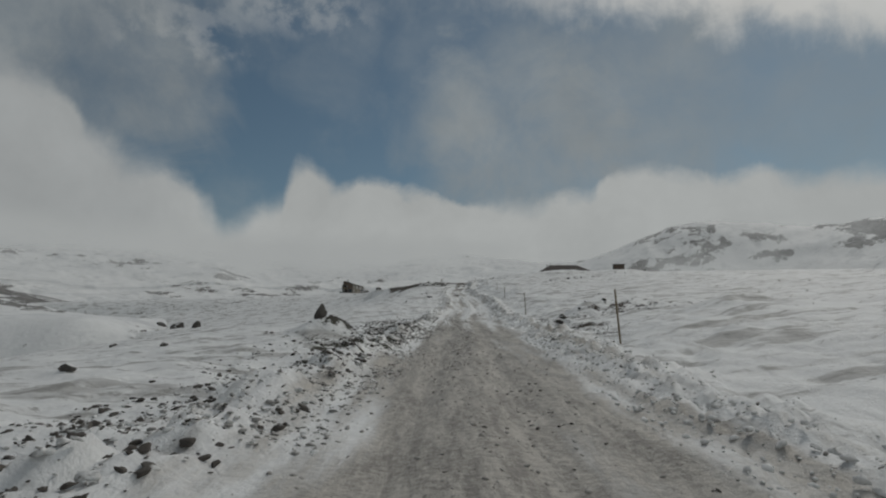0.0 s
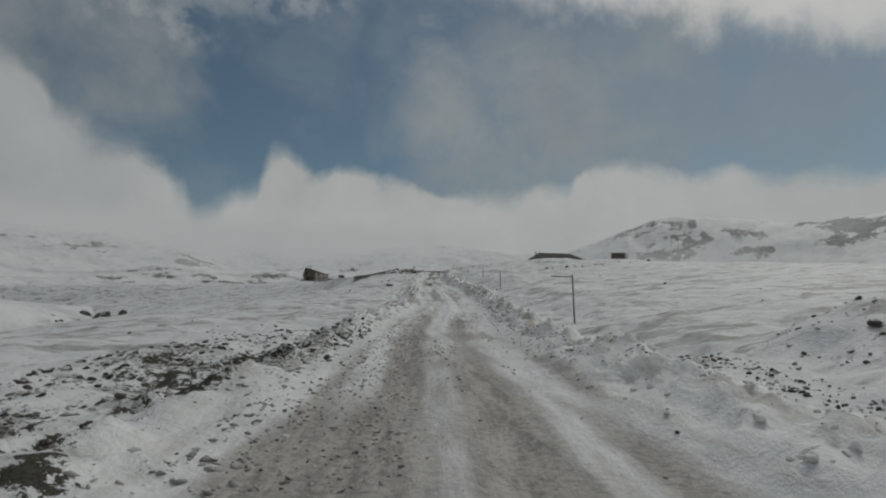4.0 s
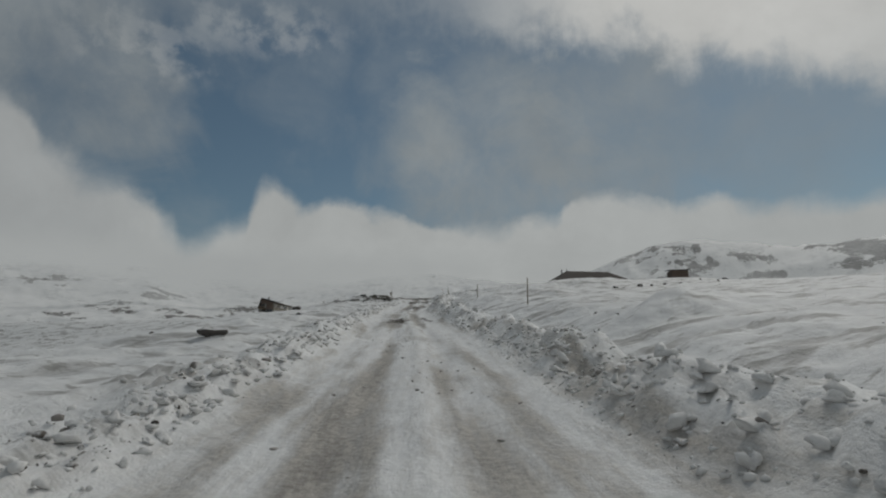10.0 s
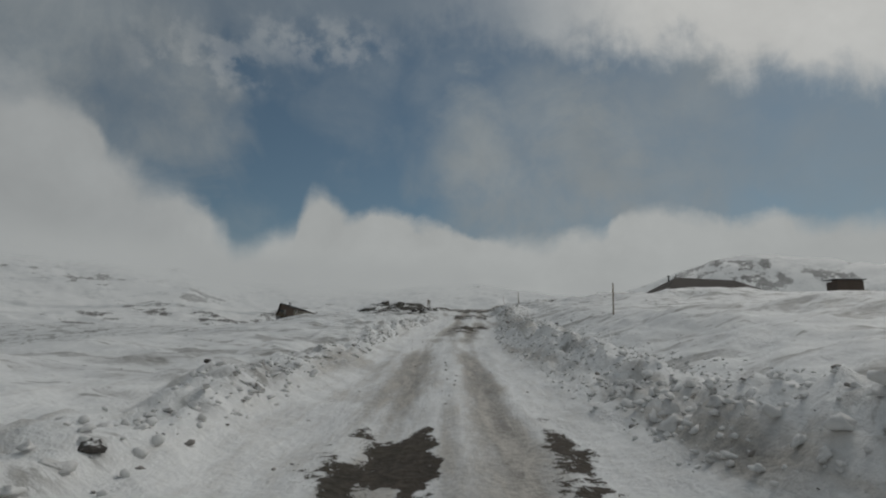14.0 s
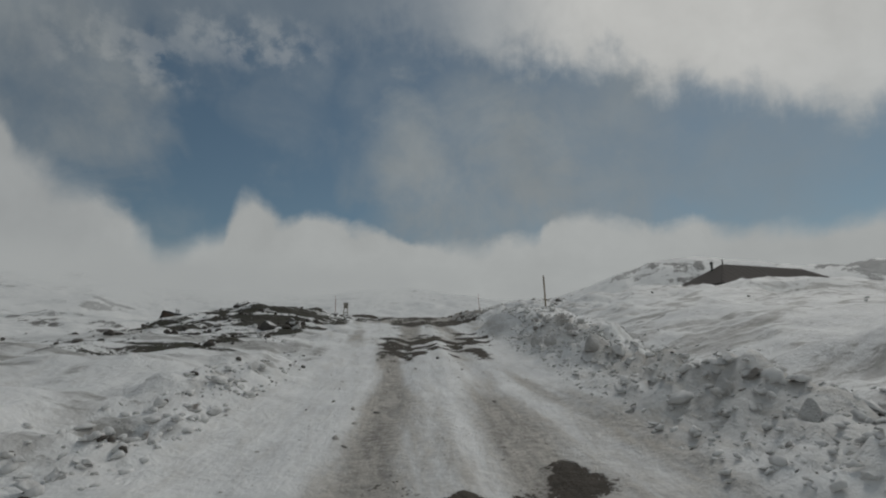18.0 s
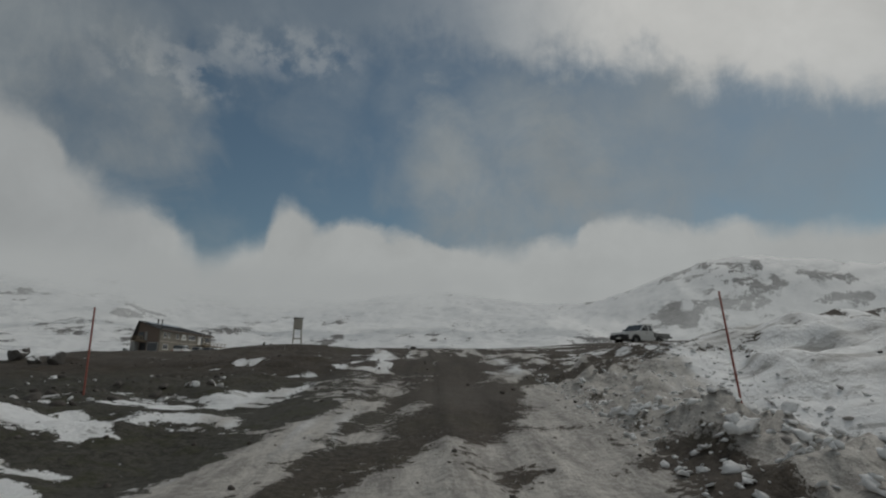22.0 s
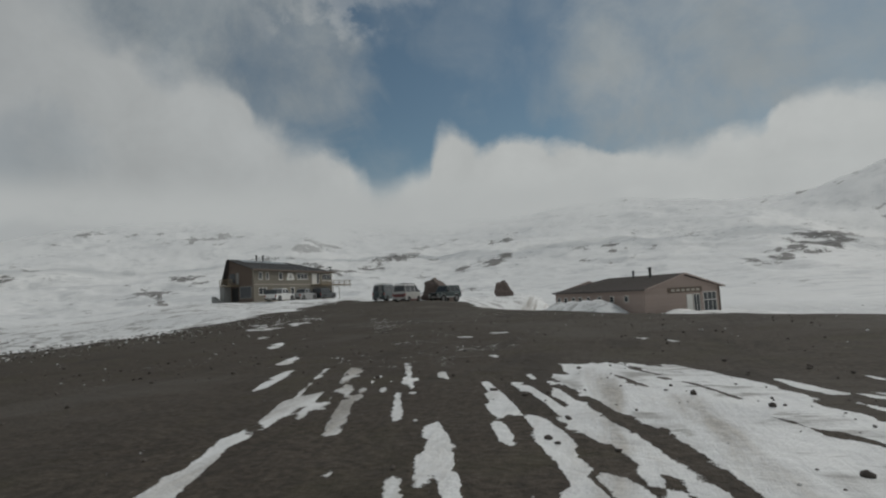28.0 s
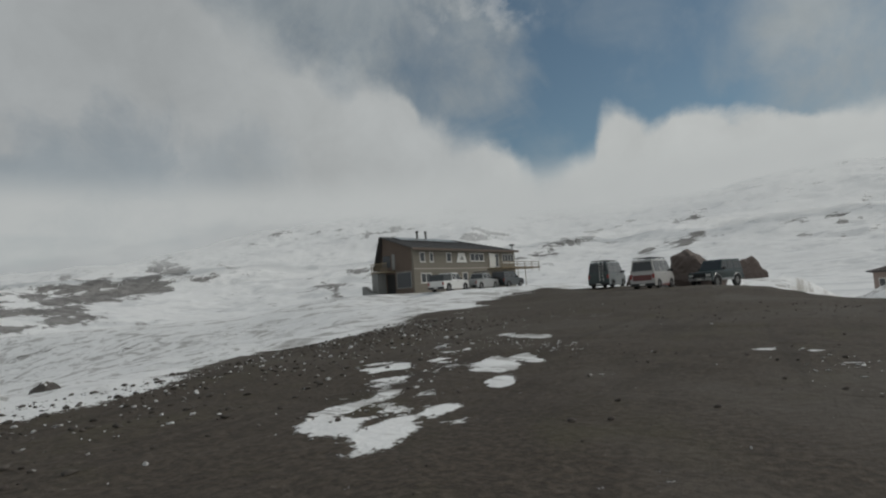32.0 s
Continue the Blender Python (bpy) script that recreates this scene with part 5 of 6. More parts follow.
    part("sign_board", solid([((7.4, -0.07, 3.15), (9.4, -0.07, 3.15), (8.95, -0.07, 4.3), (7.85, -0.07, 4.3)), ((7.4, 0.0, 3.15), (9.4, 0.0, 3.15), (8.95, 0.0, 4.3), (7.85, 0.0, 4.3)),
                              ((7.4, -0.07, 3.15), (9.4, -0.07, 3.15), (9.4, 0.0, 3.15), (7.4, 0.0, 3.15)), ((7.85, -0.07, 4.3), (8.95, -0.07, 4.3), (8.95, 0.0, 4.3), (7.85, 0.0, 4.3)),
                              ((7.4, -0.07, 3.15), (7.85, -0.07, 4.3), (7.85, 0.0, 4.3), (7.4, 0.0, 3.15)), ((9.4, -0.07, 3.15), (8.95, -0.07, 4.3), (8.95, 0.0, 4.3), (9.4, 0.0, 3.15))]), M_TRIM, h, "white mountain-shaped sign board")
    part("sign_mark", solid([((8.0, -0.085, 3.45), (8.8, -0.085, 3.45), (8.4, -0.085, 4.0)), ((8.0, -0.072, 3.45), (8.8, -0.072, 3.45), (8.4, -0.072, 4.0)), ((8.0, -0.085, 3.45), (8.8, -0.085, 3.45), (8.8, -0.072, 3.45), (8.0, -0.072, 3.45)),
                             ((8.8, -0.085, 3.45), (8.4, -0.085, 4.0), (8.4, -0.072, 4.0), (8.8, -0.072, 3.45)), ((8.4, -0.085, 4.0), (8.0, -0.085, 3.45), (8.0, -0.072, 3.45), (8.4, -0.072, 4.0))]), M_GREYWALL, h)
    d = part("entrance_door", box(14.35, 15.3, -0.05, 0.03, 2.5, 4.3, 0.01), M_TRIM, h, "white door onto the deck")
    part("door_frame", box(14.1, 14.33, -0.06, 0.04, 2.5, 4.38), M_TRIM, d)
    wall_window(h, 15.4, 16.2, 2.55, 4.3, bars=1, name="door_window")
    deck = part("deck", box(13.6, 22.8, -2.2, -0.05, 2.28, 2.44, 0.01), M_POLE, h, "weathered wooden deck with a railing")
    for x in np.linspace(13.8, 22.6, 6):
        part("deck_post", box(x - 0.03, x + 0.03, -2.11, -2.05, -0.6 if x < 20.5 else 1.9, 3.1), M_POLE, deck)
    for z in (2.72, 3.05):
        part("deck_rail", box(13.6, 22.8, -2.16, -2.10, z, z + 0.07), M_POLE, deck)
    # the gable end: porch with its recess painted black, picture window, balcony
    part("picture_window", box(-0.05, -0.005, 0.45, 2.5, 0.55, 2.15), M_GLASS, h, "large ground-floor window")
    fr = box(-0.07, -0.004, 0.35, 0.45, 0.45, 2.25)
    box(-0.07, -0.004, 2.5, 2.6, 0.45, 2.25, bm=fr)
    box(-0.07, -0.004, 0.45, 2.5, 2.15, 2.25, bm=fr)
    box(-0.07, -0.004, 0.45, 2.5, 0.45, 0.55, bm=fr)
    part("picture_frame", fr, M_GREYWALL, h)
    # the shade inside the doorway recess, as a flat black panel
    part("porch_door", box(-0.03, -0.004, 2.85, 4.1, 0.0, 2.1), M_BLACK, h, "flat black panel for the shaded doorway recess")
    part("porch_wall", box(-1.3, -0.01, 4.3, B, -0.5, 2.3, 0.01), M_GREYWALL, h, "grey rendered porch wall")
    bal = part("balcony", box(-1.35, -0.01, 2.75, B + 0.1, 2.32, 2.46, 0.01), M_POLE, h, "wooden balcony with railing")
    for y in np.linspace(2.85, B, 9):
        part("baluster", box(-1.32, -1.26, y - 0.03, y + 0.03, 2.46, 3.3), M_POLE, bal)
    part("rail", box(-1.34, -1.24, 2.75, B + 0.1, 3.3, 3.38), M_POLE, bal)
    part("balcony_window", box(-0.05, -0.004, 3.4, 4.6, 2.9, 4.2), M_GLASS, h)
    part("balcony_shutter", box(-0.06, -0.004, 2.75, 3.2, 2.6, 4.3, 0.01), M_GREYWALL, h)
    st = part("steps", box(-1.9, -1.35, 4.4, 6.2, -0.5, 0.25), M_GREYWALL, h)
    for k in range(4):
        part("step", box(-1.9, -1.32, 5.0 + 0.28 * k, 6.2, 0.25 + 0.18 * k, 0.43 + 0.18 * k), M_GREYWALL, st)
    return h


lodge()


def red_building():
    """Long low building with a gable end to the front; +x runs along the gable, +y along the side wall."""
    h = thing("club_building", pose(9.8, 299.5, 16.3, 0, 0, 39.1), "long salmon-coloured single-storey building with a brown roof", "building")
    Wd, Ln, E, R = 14.2, 20.5, 3.75, 5.65
    gab = [(0, -0.6), (Wd, -0.6), (Wd, E), (Wd / 2, R - 0.1), (0, E)]
    part("gable_wall", extrude_y(gab, 0.02, 0.22), M_SALMON, h, "salmon boarded gable wall")
    part("side_wall", box(0.0, 0.2, 0.22, Ln, -0.6, E), M_SALMON, h)
    part("far_wall", box(Wd - 0.2, Wd, 0.22, Ln, -0.6, E), M_SALMON, h)
    part("rear_wall", extrude_y(gab, Ln, Ln + 0.2), M_SALMON, h)
    o = 0.5
    zl = E - o * (R - E) / (Wd / 2)
    hipy = Ln - 5.0
    r = part("roof", pane([(-o, -0.6, zl), (-o, Ln + 0.5, zl), (Wd / 2, hipy, R), (Wd / 2, -0.6, R)], (-0.2, 0, 1), 0.12), M_ROOFRED, h, "brown sheet roof")
    part("far_slope", pane([(Wd + o, -0.6, zl), (Wd + o, Ln + 0.5, zl), (Wd / 2, hipy, R), (Wd / 2, -0.6, R)], (0.2, 0, 1), 0.12), M_ROOFRED, r)
    part("hip_slope", pane([(-o, Ln + 0.5, zl), (Wd + o, Ln + 0.5, zl), (Wd / 2, hipy, R)], (0, 0.2, 1), 0.12), M_ROOFRED, r)
    for s in (-1, 1):
        part("barge_board", pane([(Wd / 2 + s * (Wd / 2 + o), -0.62, zl - 0.1), (Wd / 2, -0.62, R - 0.1), (Wd / 2, -0.62, R + 0.14), (Wd / 2 + s * (Wd / 2 + o), -0.62, zl + 0.14)], (0, -1, 0), 0.05), M_SALMON, h)
    part("gutter", rod((-o - 0.05, -0.5, zl), (-o - 0.05, Ln, zl), 0.07, 6), M_ROOFRED, h)
    for k in range(30):
        y = -0.4 + k * 0.68
        f = min(1.0, (Ln + 0.5 - y) / (Ln + 0.5 - hipy))
        part("roof_seam", pane([(-o + 0.02, y, zl + 0.125), (-o + 0.02, y + 0.05, zl + 0.125), (-o + (Wd / 2 + o) * f, y + 0.05, zl + (R - zl) * f + 0.125), (-o + (Wd / 2 + o) * f, y, zl + (R - zl) * f + 0.125)], (0, 0, 1), 0.04), M_ROOFRED, r)
    holes = [(7.6, 10.2, -0.3, 2.75), (10.9, 13.5, 0.0, 2.95)]
    boards(h, 0.0, Wd, -0.3, E - 0.05, M_SALMON, holes, 0.26)
    part("entrance_door", box(7.65, 8.75, -0.06, 0.03, -0.2, 2.7, 0.01), M_TRIM, h, "white entrance door")
    wall_window(h, 8.95, 10.2, 0.0, 2.75, bars=2)
    wall_window(h, 10.9, 13.5, 0.0, 2.95, bars=3)
    part("transom", box(10.95, 13.45, -0.05, 0.03, 1.75, 1.85), M_TRIM, h)
    part("corner_post", box(Wd - 0.28, Wd + 0.04, -0.08, 0.02, -0.6, E), M_BROWN, h)
    part("post", box(10.25, 10.75, -0.08, 0.02, -0.6, E), M_SALMON, h)
    sg = part("sign_board", box(4.1, 10.6, -0.16, -0.05, 3.0, 3.75, 0.02), M_BROWN, h, "dark wooden sign board under the gable")
    for k in range(6):
        part("sign_mark", box(4.7 + k * 0.95, 5.35 + k * 0.95, -0.175, -0.161, 3.2, 3.52), M_TANK, sg)
    side = part("side_cladding", box(-0.02, 0.0, 0.3, Ln, E - 0.12, E), M_SALMON, h)
    for k, y in enumerate((3.2, 6.2, 9.0, 11.6, 13.6, 15.4, 17.4, 19.2)):
        w = part("side_window", box(-0.045, 0.0, y, y + 0.85, 2.0, 2.95), M_TRIM, h)
        part("pane", box(-0.055, -0.046, y + 0.1, y + 0.75, 2.1, 2.85), M_GLASS, w)
    for k in range(14):
        part("side_board", box(-0.03, -0.002, 0.05, 3.1, -0.3 + k * 0.28, -0.05 + k * 0.28), M_SALMON, side)
    flue(h, Wd / 2 - 1.2, 4.8, 5.0, 6.7, 0.20)
    flue(h, Wd / 2 - 1.0, 8.5, 5.0, 6.4, 0.13)
    return h


red_building()


def hip_building():
    """Half-buried building with a dark hipped roof beside the road."""
    h = thing("snowed_in_hut", pose(39.4, 201.2, 20.3, 0, 0, 8), "half-buried hut with a dark brown hipped roof in deep snow", "hut")
    L, o, R, E = 10.0, 4.6, 3.7, 0.9
    c = [(-4.2, -o, E), (L + 4.2, -o, E), (L + 4.2, o, E), (-4.2, o, E)]
    a, b = (0.0, 0.0, R), (L, 0.0, R)
    part("wall_block", box(-3.6, L + 3.6, -o + 0.6, o - 0.6, -2.5, E + 0.1), M_BROWN, h, "dark brown boarded walls")
    r = part("roof", pane([c[0], c[1], b, a], (0, -0.3, 1), 0.14), M_ROOFRED, h, "dark brown sheet roof")
    part("end_slope", pane([c[3], c[0], a], (-0.3, 0, 1), 0.14), M_ROOFRED, r)
    part("end_slope", pane([c[1], c[2], b], (0.3, 0, 1), 0.14), M_ROOFRED, r)
    part("back_slope", pane([c[2], c[3], a, b], (0, 0.3, 1), 0.14), M_ROOFRED, r)
    for k in range(24):
        x = -3.8 + k * 0.85
        f = min(1.0, (x + 4.2) / 4.2, (L + 4.2 - x) / 4.2)
        if f > 0.08:
            part("roof_seam", pane([(x, -o + 0.03, E + 0.145), (x + 0.05, -o + 0.03, E + 0.145), (x + 0.05, -o + o * f, E + (R - E) * f + 0.145), (x, -o + o * f, E + (R - E) * f + 0.145)], (0, 0, 1), 0.04), M_ROOFRED, r)
    flue(h, -1.0, 0.4, 2.6, 3.9, 0.12)
    part("vent_pipe", rod((0.1, 0.1, R), (0.1, 0.1, R + 0.7), 0.06, 8), M_ROOF, h)
    return h


hip_building()


def small_hut():
    h = thing("shed", pose(60.4, 195.0, 21.2, 0, 0, -8), "small dark wooden shed standing in the snow", "shed")
    part("wall_block", box(0, 3.4, 0, 3.2, -1.2, 2.2, 0.01), M_BROWN, h)
    part("roof", solid([((-0.3, -0.4, 2.2), (3.7, -0.4, 2.2), (3.7, 3.6, 2.55), (-0.3, 3.6, 2.55)), ((-0.3, -0.4, 2.32), (3.7, -0.4, 2.32), (3.7, 3.6, 2.67), (-0.3, 3.6, 2.67)), ((-0.3, -0.4, 2.2), (3.7, -0.4, 2.2), (3.7, -0.4, 2.32), (-0.3, -0.4, 2.32)),
                        ((-0.3, 3.6, 2.55), (3.7, 3.6, 2.55), (3.7, 3.6, 2.67), (-0.3, 3.6, 2.67)), ((-0.3, -0.4, 2.2), (-0.3, 3.6, 2.55), (-0.3, 3.6, 2.67), (-0.3, -0.4, 2.32)), ((3.7, -0.4, 2.2), (3.7, 3.6, 2.55), (3.7, 3.6, 2.67), (3.7, -0.4, 2.32))]), M_ROOF, h)
    for k in range(11):
        part("plank", box(0.05 + k * 0.31, 0.34 + k * 0.31, -0.025, -0.002, -1.0, 2.15), M_BROWN, h)
    return h


small_hut()


def instrument_shelter():
    h = thing("instrument_shelter", pose(0.6, 203.0, height(0.6, 203.0), 0, 0, 14), "pale wooden louvred box on four legs beside the track", "weather shelter")
    W2 = 0.18
    body = part("box", box(-W2, W2, -W2, W2, 0.76, 1.24, 0.012), M_TANK, h, "pale weathered louvred box")
    for k in range(6):
        z = 0.79 + k * 0.073
        for s in (-1, 1):
            part("louvre", box(-W2 + 0.04, W2 - 0.04, s * W2, s * (W2 + 0.022), z, z + 0.05), M_TANK, body)
            part("louvre", box(s * W2, s * (W2 + 0.022), -W2 + 0.04, W2 - 0.04, z, z + 0.05), M_TANK, body)
    part("roof", box(-W2 - 0.04, W2 + 0.04, -W2 - 0.04, W2 + 0.04, 1.24, 1.29, 0.012), M_GREYWALL, h)
    for sx in (-1, 1):
        for sy in (-1, 1):
            part("leg", rod((sx * 0.21, sy * 0.21, -0.2), (sx * 0.16, sy * 0.16, 0.8), 0.027, 6), M_TANK, h)
    part("base_slab", box(-0.25, 0.25, -0.25, 0.25, -0.1, 0.08, 0.02), M_TRIM, h, "pale base slab")
    part("brace", box(-0.19, 0.19, -0.20, -0.18, 0.30, 0.34), M_TANK, h)
    part("brace", box(-0.19, 0.19, 0.18, 0.20, 0.30, 0.34), M_TANK, h)
    return h


instrument_shelter()


# ================= marker poles =================
def marker(x, y, z, tall, lean, bearing, arm=0.0, mat=None, label="leaning weathered wooden marker pole standing in snow"):
    mat = mat or M_POLE
    t = radians(lean)
    h = thing("marker_pole", pose(x, y, z, 0, 0, 0), label, "pole", "marker poles along the road")
    top = (math.sin(t) * math.sin(radians(bearing)) * tall, math.sin(t) * math.cos(radians(bearing)) * tall, tall)
    part("shaft", rod((0, 0, -0.5), top, 0.036 if mat is M_POLE else 0.017, 8, 0.03 if mat is M_POLE else 0.014), mat, h)
    part("cap", rod(top, (top[0], top[1], top[2] + 0.05), 0.031 if mat is M_POLE else 0.014, 8, 0.012), mat, h)
    if arm:
        part("arm", rod((top[0] + 0.02, top[1], top[2] - 0.06), (top[0] - arm, top[1], top[2] - 0.03), 0.02, 6), M_POLE, h)
    return h


for _x, _y, _z, _tall, _lean, _b, _arm in ((5.7, 18.1, 0.1, 1.24, 4, 265, 0), (7.68, 51.2, 2.39, 1.2, 2, 265, 0.85), (9.4, 82.4, 5.5, 1.2, 1, 270, 0), (11.3, 112.7, 9.1, 1.15, 1, 90, 0), (11.6, 139.5, 12.3, 0.95, 1, 90, 0),
                                           (10.6, 167.5, 15.3, 1.15, 4, 268, 0)):
    marker(_x, _y, min(_z, height(_x, _y) + 0.12), _tall + max(0.0, _z - height(_x, _y) - 0.12), _lean, _b, _arm)
for _x, _y, _z, _tall, _lean, _b in ((1.1, 185.4, 16.85, 1.03, 1, 268), (10.9, 184.0, 17.2, 0.85, 8, 268)):
    marker(_x, _y, height(_x, _y), _tall + _z - height(_x, _y), _lean, _b, 0, M_REDPOLE, "thin faded red marker pole beside the gravel track")


def marker_box():
    h = thing("marker_box", pose(-1.5, 205.2, height(-1.5, 205.2), 0, 0, 20), "small black post box with pale marks near the shelter", "post")
    part("post", box(-0.05, 0.05, -0.05, 0.05, -0.2, 0.2), M_BLACK, h)
    b = part("case", box(-0.06, 0.06, -0.05, 0.05, 0.10, 0.32, 0.01), M_BLACK, h)
    for z in (0.22, 0.30):
        part("mark", box(-0.03, 0.03, -0.058, -0.051, z - 0.04, z), M_TRIM, b)
    return h


marker_box()


# ================= rocks, clods and stones =================
def lump_shape(rng, detail=2, jag=0.35, flat=0.3, cuts=2):
    """Points and faces of one uneven stone of about unit size, flattened below."""
    bm = bmesh.new()
    bmesh.ops.create_icosphere(bm, subdivisions=detail, radius=1.0)
    a, b, c = rng.uniform(0, 50, 3)
    for v in bm.verts:
        p = v.co.normalized()
        f = 1 + jag * noise.noise(p * 1.1 + Vector((a, b, c))) * 1.6 + jag * 0.5 * noise.noise(p * 2.7 + Vector((b, c, a)))
        v.co = p * f
        for ax in range(cuts):
            d = Vector((math.cos(a + ax * 2), math.sin(b + ax * 1.7), math.sin(c + ax) * 0.8)).normalized()
            over = v.co.dot(d) - (0.72 if cuts < 4 else 0.62)
            if over > 0:
                v.co -= d * over * 0.85
        if v.co.z < -flat:
            v.co.z = -flat
    bm.verts.index_update()
    pts = np.array([v.co[:] for v in bm.verts])
    tri = np.array([[v.index for v in f.verts] for f in bm.faces])
    bm.free()
    return pts, tri


def rock(x, y, sx, sy, sz, turn, seed, mat, label, category="rock", group="", detail=3, sink=0.12, name=""):
    rng = np.random.default_rng(seed)
    pts, tri = lump_shape(rng, detail, 0.26, 0.55, 5)
    if detail > 3:
        for i, p in enumerate(pts):
            q = Vector(p) * 2.1 + Vector((seed, 0.0, 0.0))
            pts[i] = p * (1 + 0.14 * noise.noise(q) + 0.14 * abs(noise.noise(q * 2.7)) + 0.05 * noise.noise(q * 7.0))
    pts = pts * (sx / 2, sy / 2, sz / 1.5)
    me = bpy.data.meshes.new("rock")
    me.from_pydata(pts.tolist(), [], tri.tolist())
    me.materials.append(mat)
    ob = new(name or ("boulder" if max(sx, sy) > 1.5 else "rock"), me)
    ob.matrix_world = pose(x, y, height(x, y) + 0.55 * sz / 1.5 - sink * sz, 0, 0, turn)
    return tagged(ob, label, category, group)


rock(-17.4, 292.0, 4.3, 3.2, 3.1, 20, 14, M_REDROCK, "large reddish-brown boulder standing behind the parked cars", "boulder", detail=4)
rock(-22.6, 295.5, 3.0, 2.2, 2.3, 60, 15, M_REDROCK, "reddish-brown boulder behind the green van", "boulder", detail=4)
rock(-16.0, 340.0, 5.2, 4.2, 3.5, 75, 23, M_REDROCK, "rounded grey-brown boulder lying alone in the snow", "boulder", detail=4)
rock(-5.55, 26.5, 0.62, 0.5, 0.75, 10, 11, M_ROCK, "dark angular rock on a snow mound beside the road", detail=3)
FIELD = "dark rocks lying in the snow field"
for _x, _y, _w, _h, _q in ((-4.4, 193.6, 0.62, 0.42, 61), (-5.5, 194.3, 0.52, 0.36, 62), (-6.7, 195.2, 0.72, 0.46, 63), (-36.0, 251.5, 1.3, 0.8, 65), (-37.2, 249.3, 1.2, 0.7, 66), (-32.5, 247.2, 1.3, 0.9, 67)):
    rock(_x, _y, _w, _w * 0.9, _h, 40 * _q, _q, M_ROCK, "dark rounded boulder dusted with snow at the edge of the gravel", "boulder", "boulders at the edge of the gravel", 3)
for _x, _y, _w, _h, _q in ((-89.0, 209.5, 4.2, 2.8, 71), (-104.0, 227.0, 5.4, 3.2, 72), (-114.0, 233.5, 4.4, 2.8, 73), (-126.0, 213.0, 5.6, 3.4, 74)):
    rock(_x, _y, _w, _w * 0.8, _h, 35 * _q, _q, M_ROCK, "great dark boulder lying far down the snowy slope", "boulder", "boulders far down the slope", 3)
for _k in range(18):
    _f = (_k + 0.6 * math.sin(_k * 2.4)) / 17
    rock(-168 + 66 * _f, 186 + 36 * _f + 2 * math.sin(_k * 1.7), 1.6 + 0.9 * math.sin(_k * 3.1), 1.3, 0.9, 50 * _k, 80 + _k, M_ROCK, "dark stone in a row along a far snow edge", "rock", "row of stones along a far snow edge", 2)
for _x, _y, _w, _h, _q in ((-4.2, 178.7, 1.0, 0.62, 121), (-3.7, 179.9, 1.15, 0.5, 122), (-2.6, 180.6, 0.5, 0.3, 123), (0.7, 165.3, 0.7, 0.34, 124), (1.3, 166.2, 0.55, 0.4, 125)):
    rock(_x, _y, _w, _w * 0.8, _h, 40 * _q, _q, M_ROCK, "dark boulder with snow on it on the stony rise", "boulder", "boulders on the stony rise", 3)
rock(-1.8, 95.8, 0.9, 0.6, 0.26, 20, 91, M_ROCK, "flat dark rock ledge showing through the snow", "rock", "", 3)
for _x, _y, _w, _q in ((6.0, 59.7, 0.52, 92), (6.25, 58.5, 0.36, 93), (6.3, 60.8, 0.3, 94), (7.8, 110.3, 0.40, 95), (7.3, 109.2, 0.3, 96)):
    rock(_x, _y, _w, _w * 0.75, _w * 0.8, 40 * _q, _q, M_BLOCK, "upright block of packed snow on the ploughed bank", "snow block", "snow blocks on the bank", 4, 0.12, "snow_block")
for _x, _y, _w, _q in ((8.7, 161.0, 0.25, 101), (8.5, 158.6, 0.28, 102), (8.1, 158.7, 0.28, 103), (8.3, 156.7, 0.38, 104), (8.0, 152.1, 0.26, 105), (8.0, 150.9, 0.25, 106), (8.0, 159.6, 0.28, 107), (7.0, 75.4, 0.2, 108)):
    rock(_x, _y, _w, _w * 0.8, _w * 0.8, 40 * _q, _q, M_DIRTSNOW, "lump of dirty frozen snow on the ploughed bank", "snow block", "snow blocks on the bank", 3, 0.12, "snow_block")
rock(-25.3, 231.3, 2.7, 2.0, 1.3, 25, 64, M_ROCK, "wide dark boulder with snow on its sloping side", "boulder", "boulders at the edge of the gravel", 3)
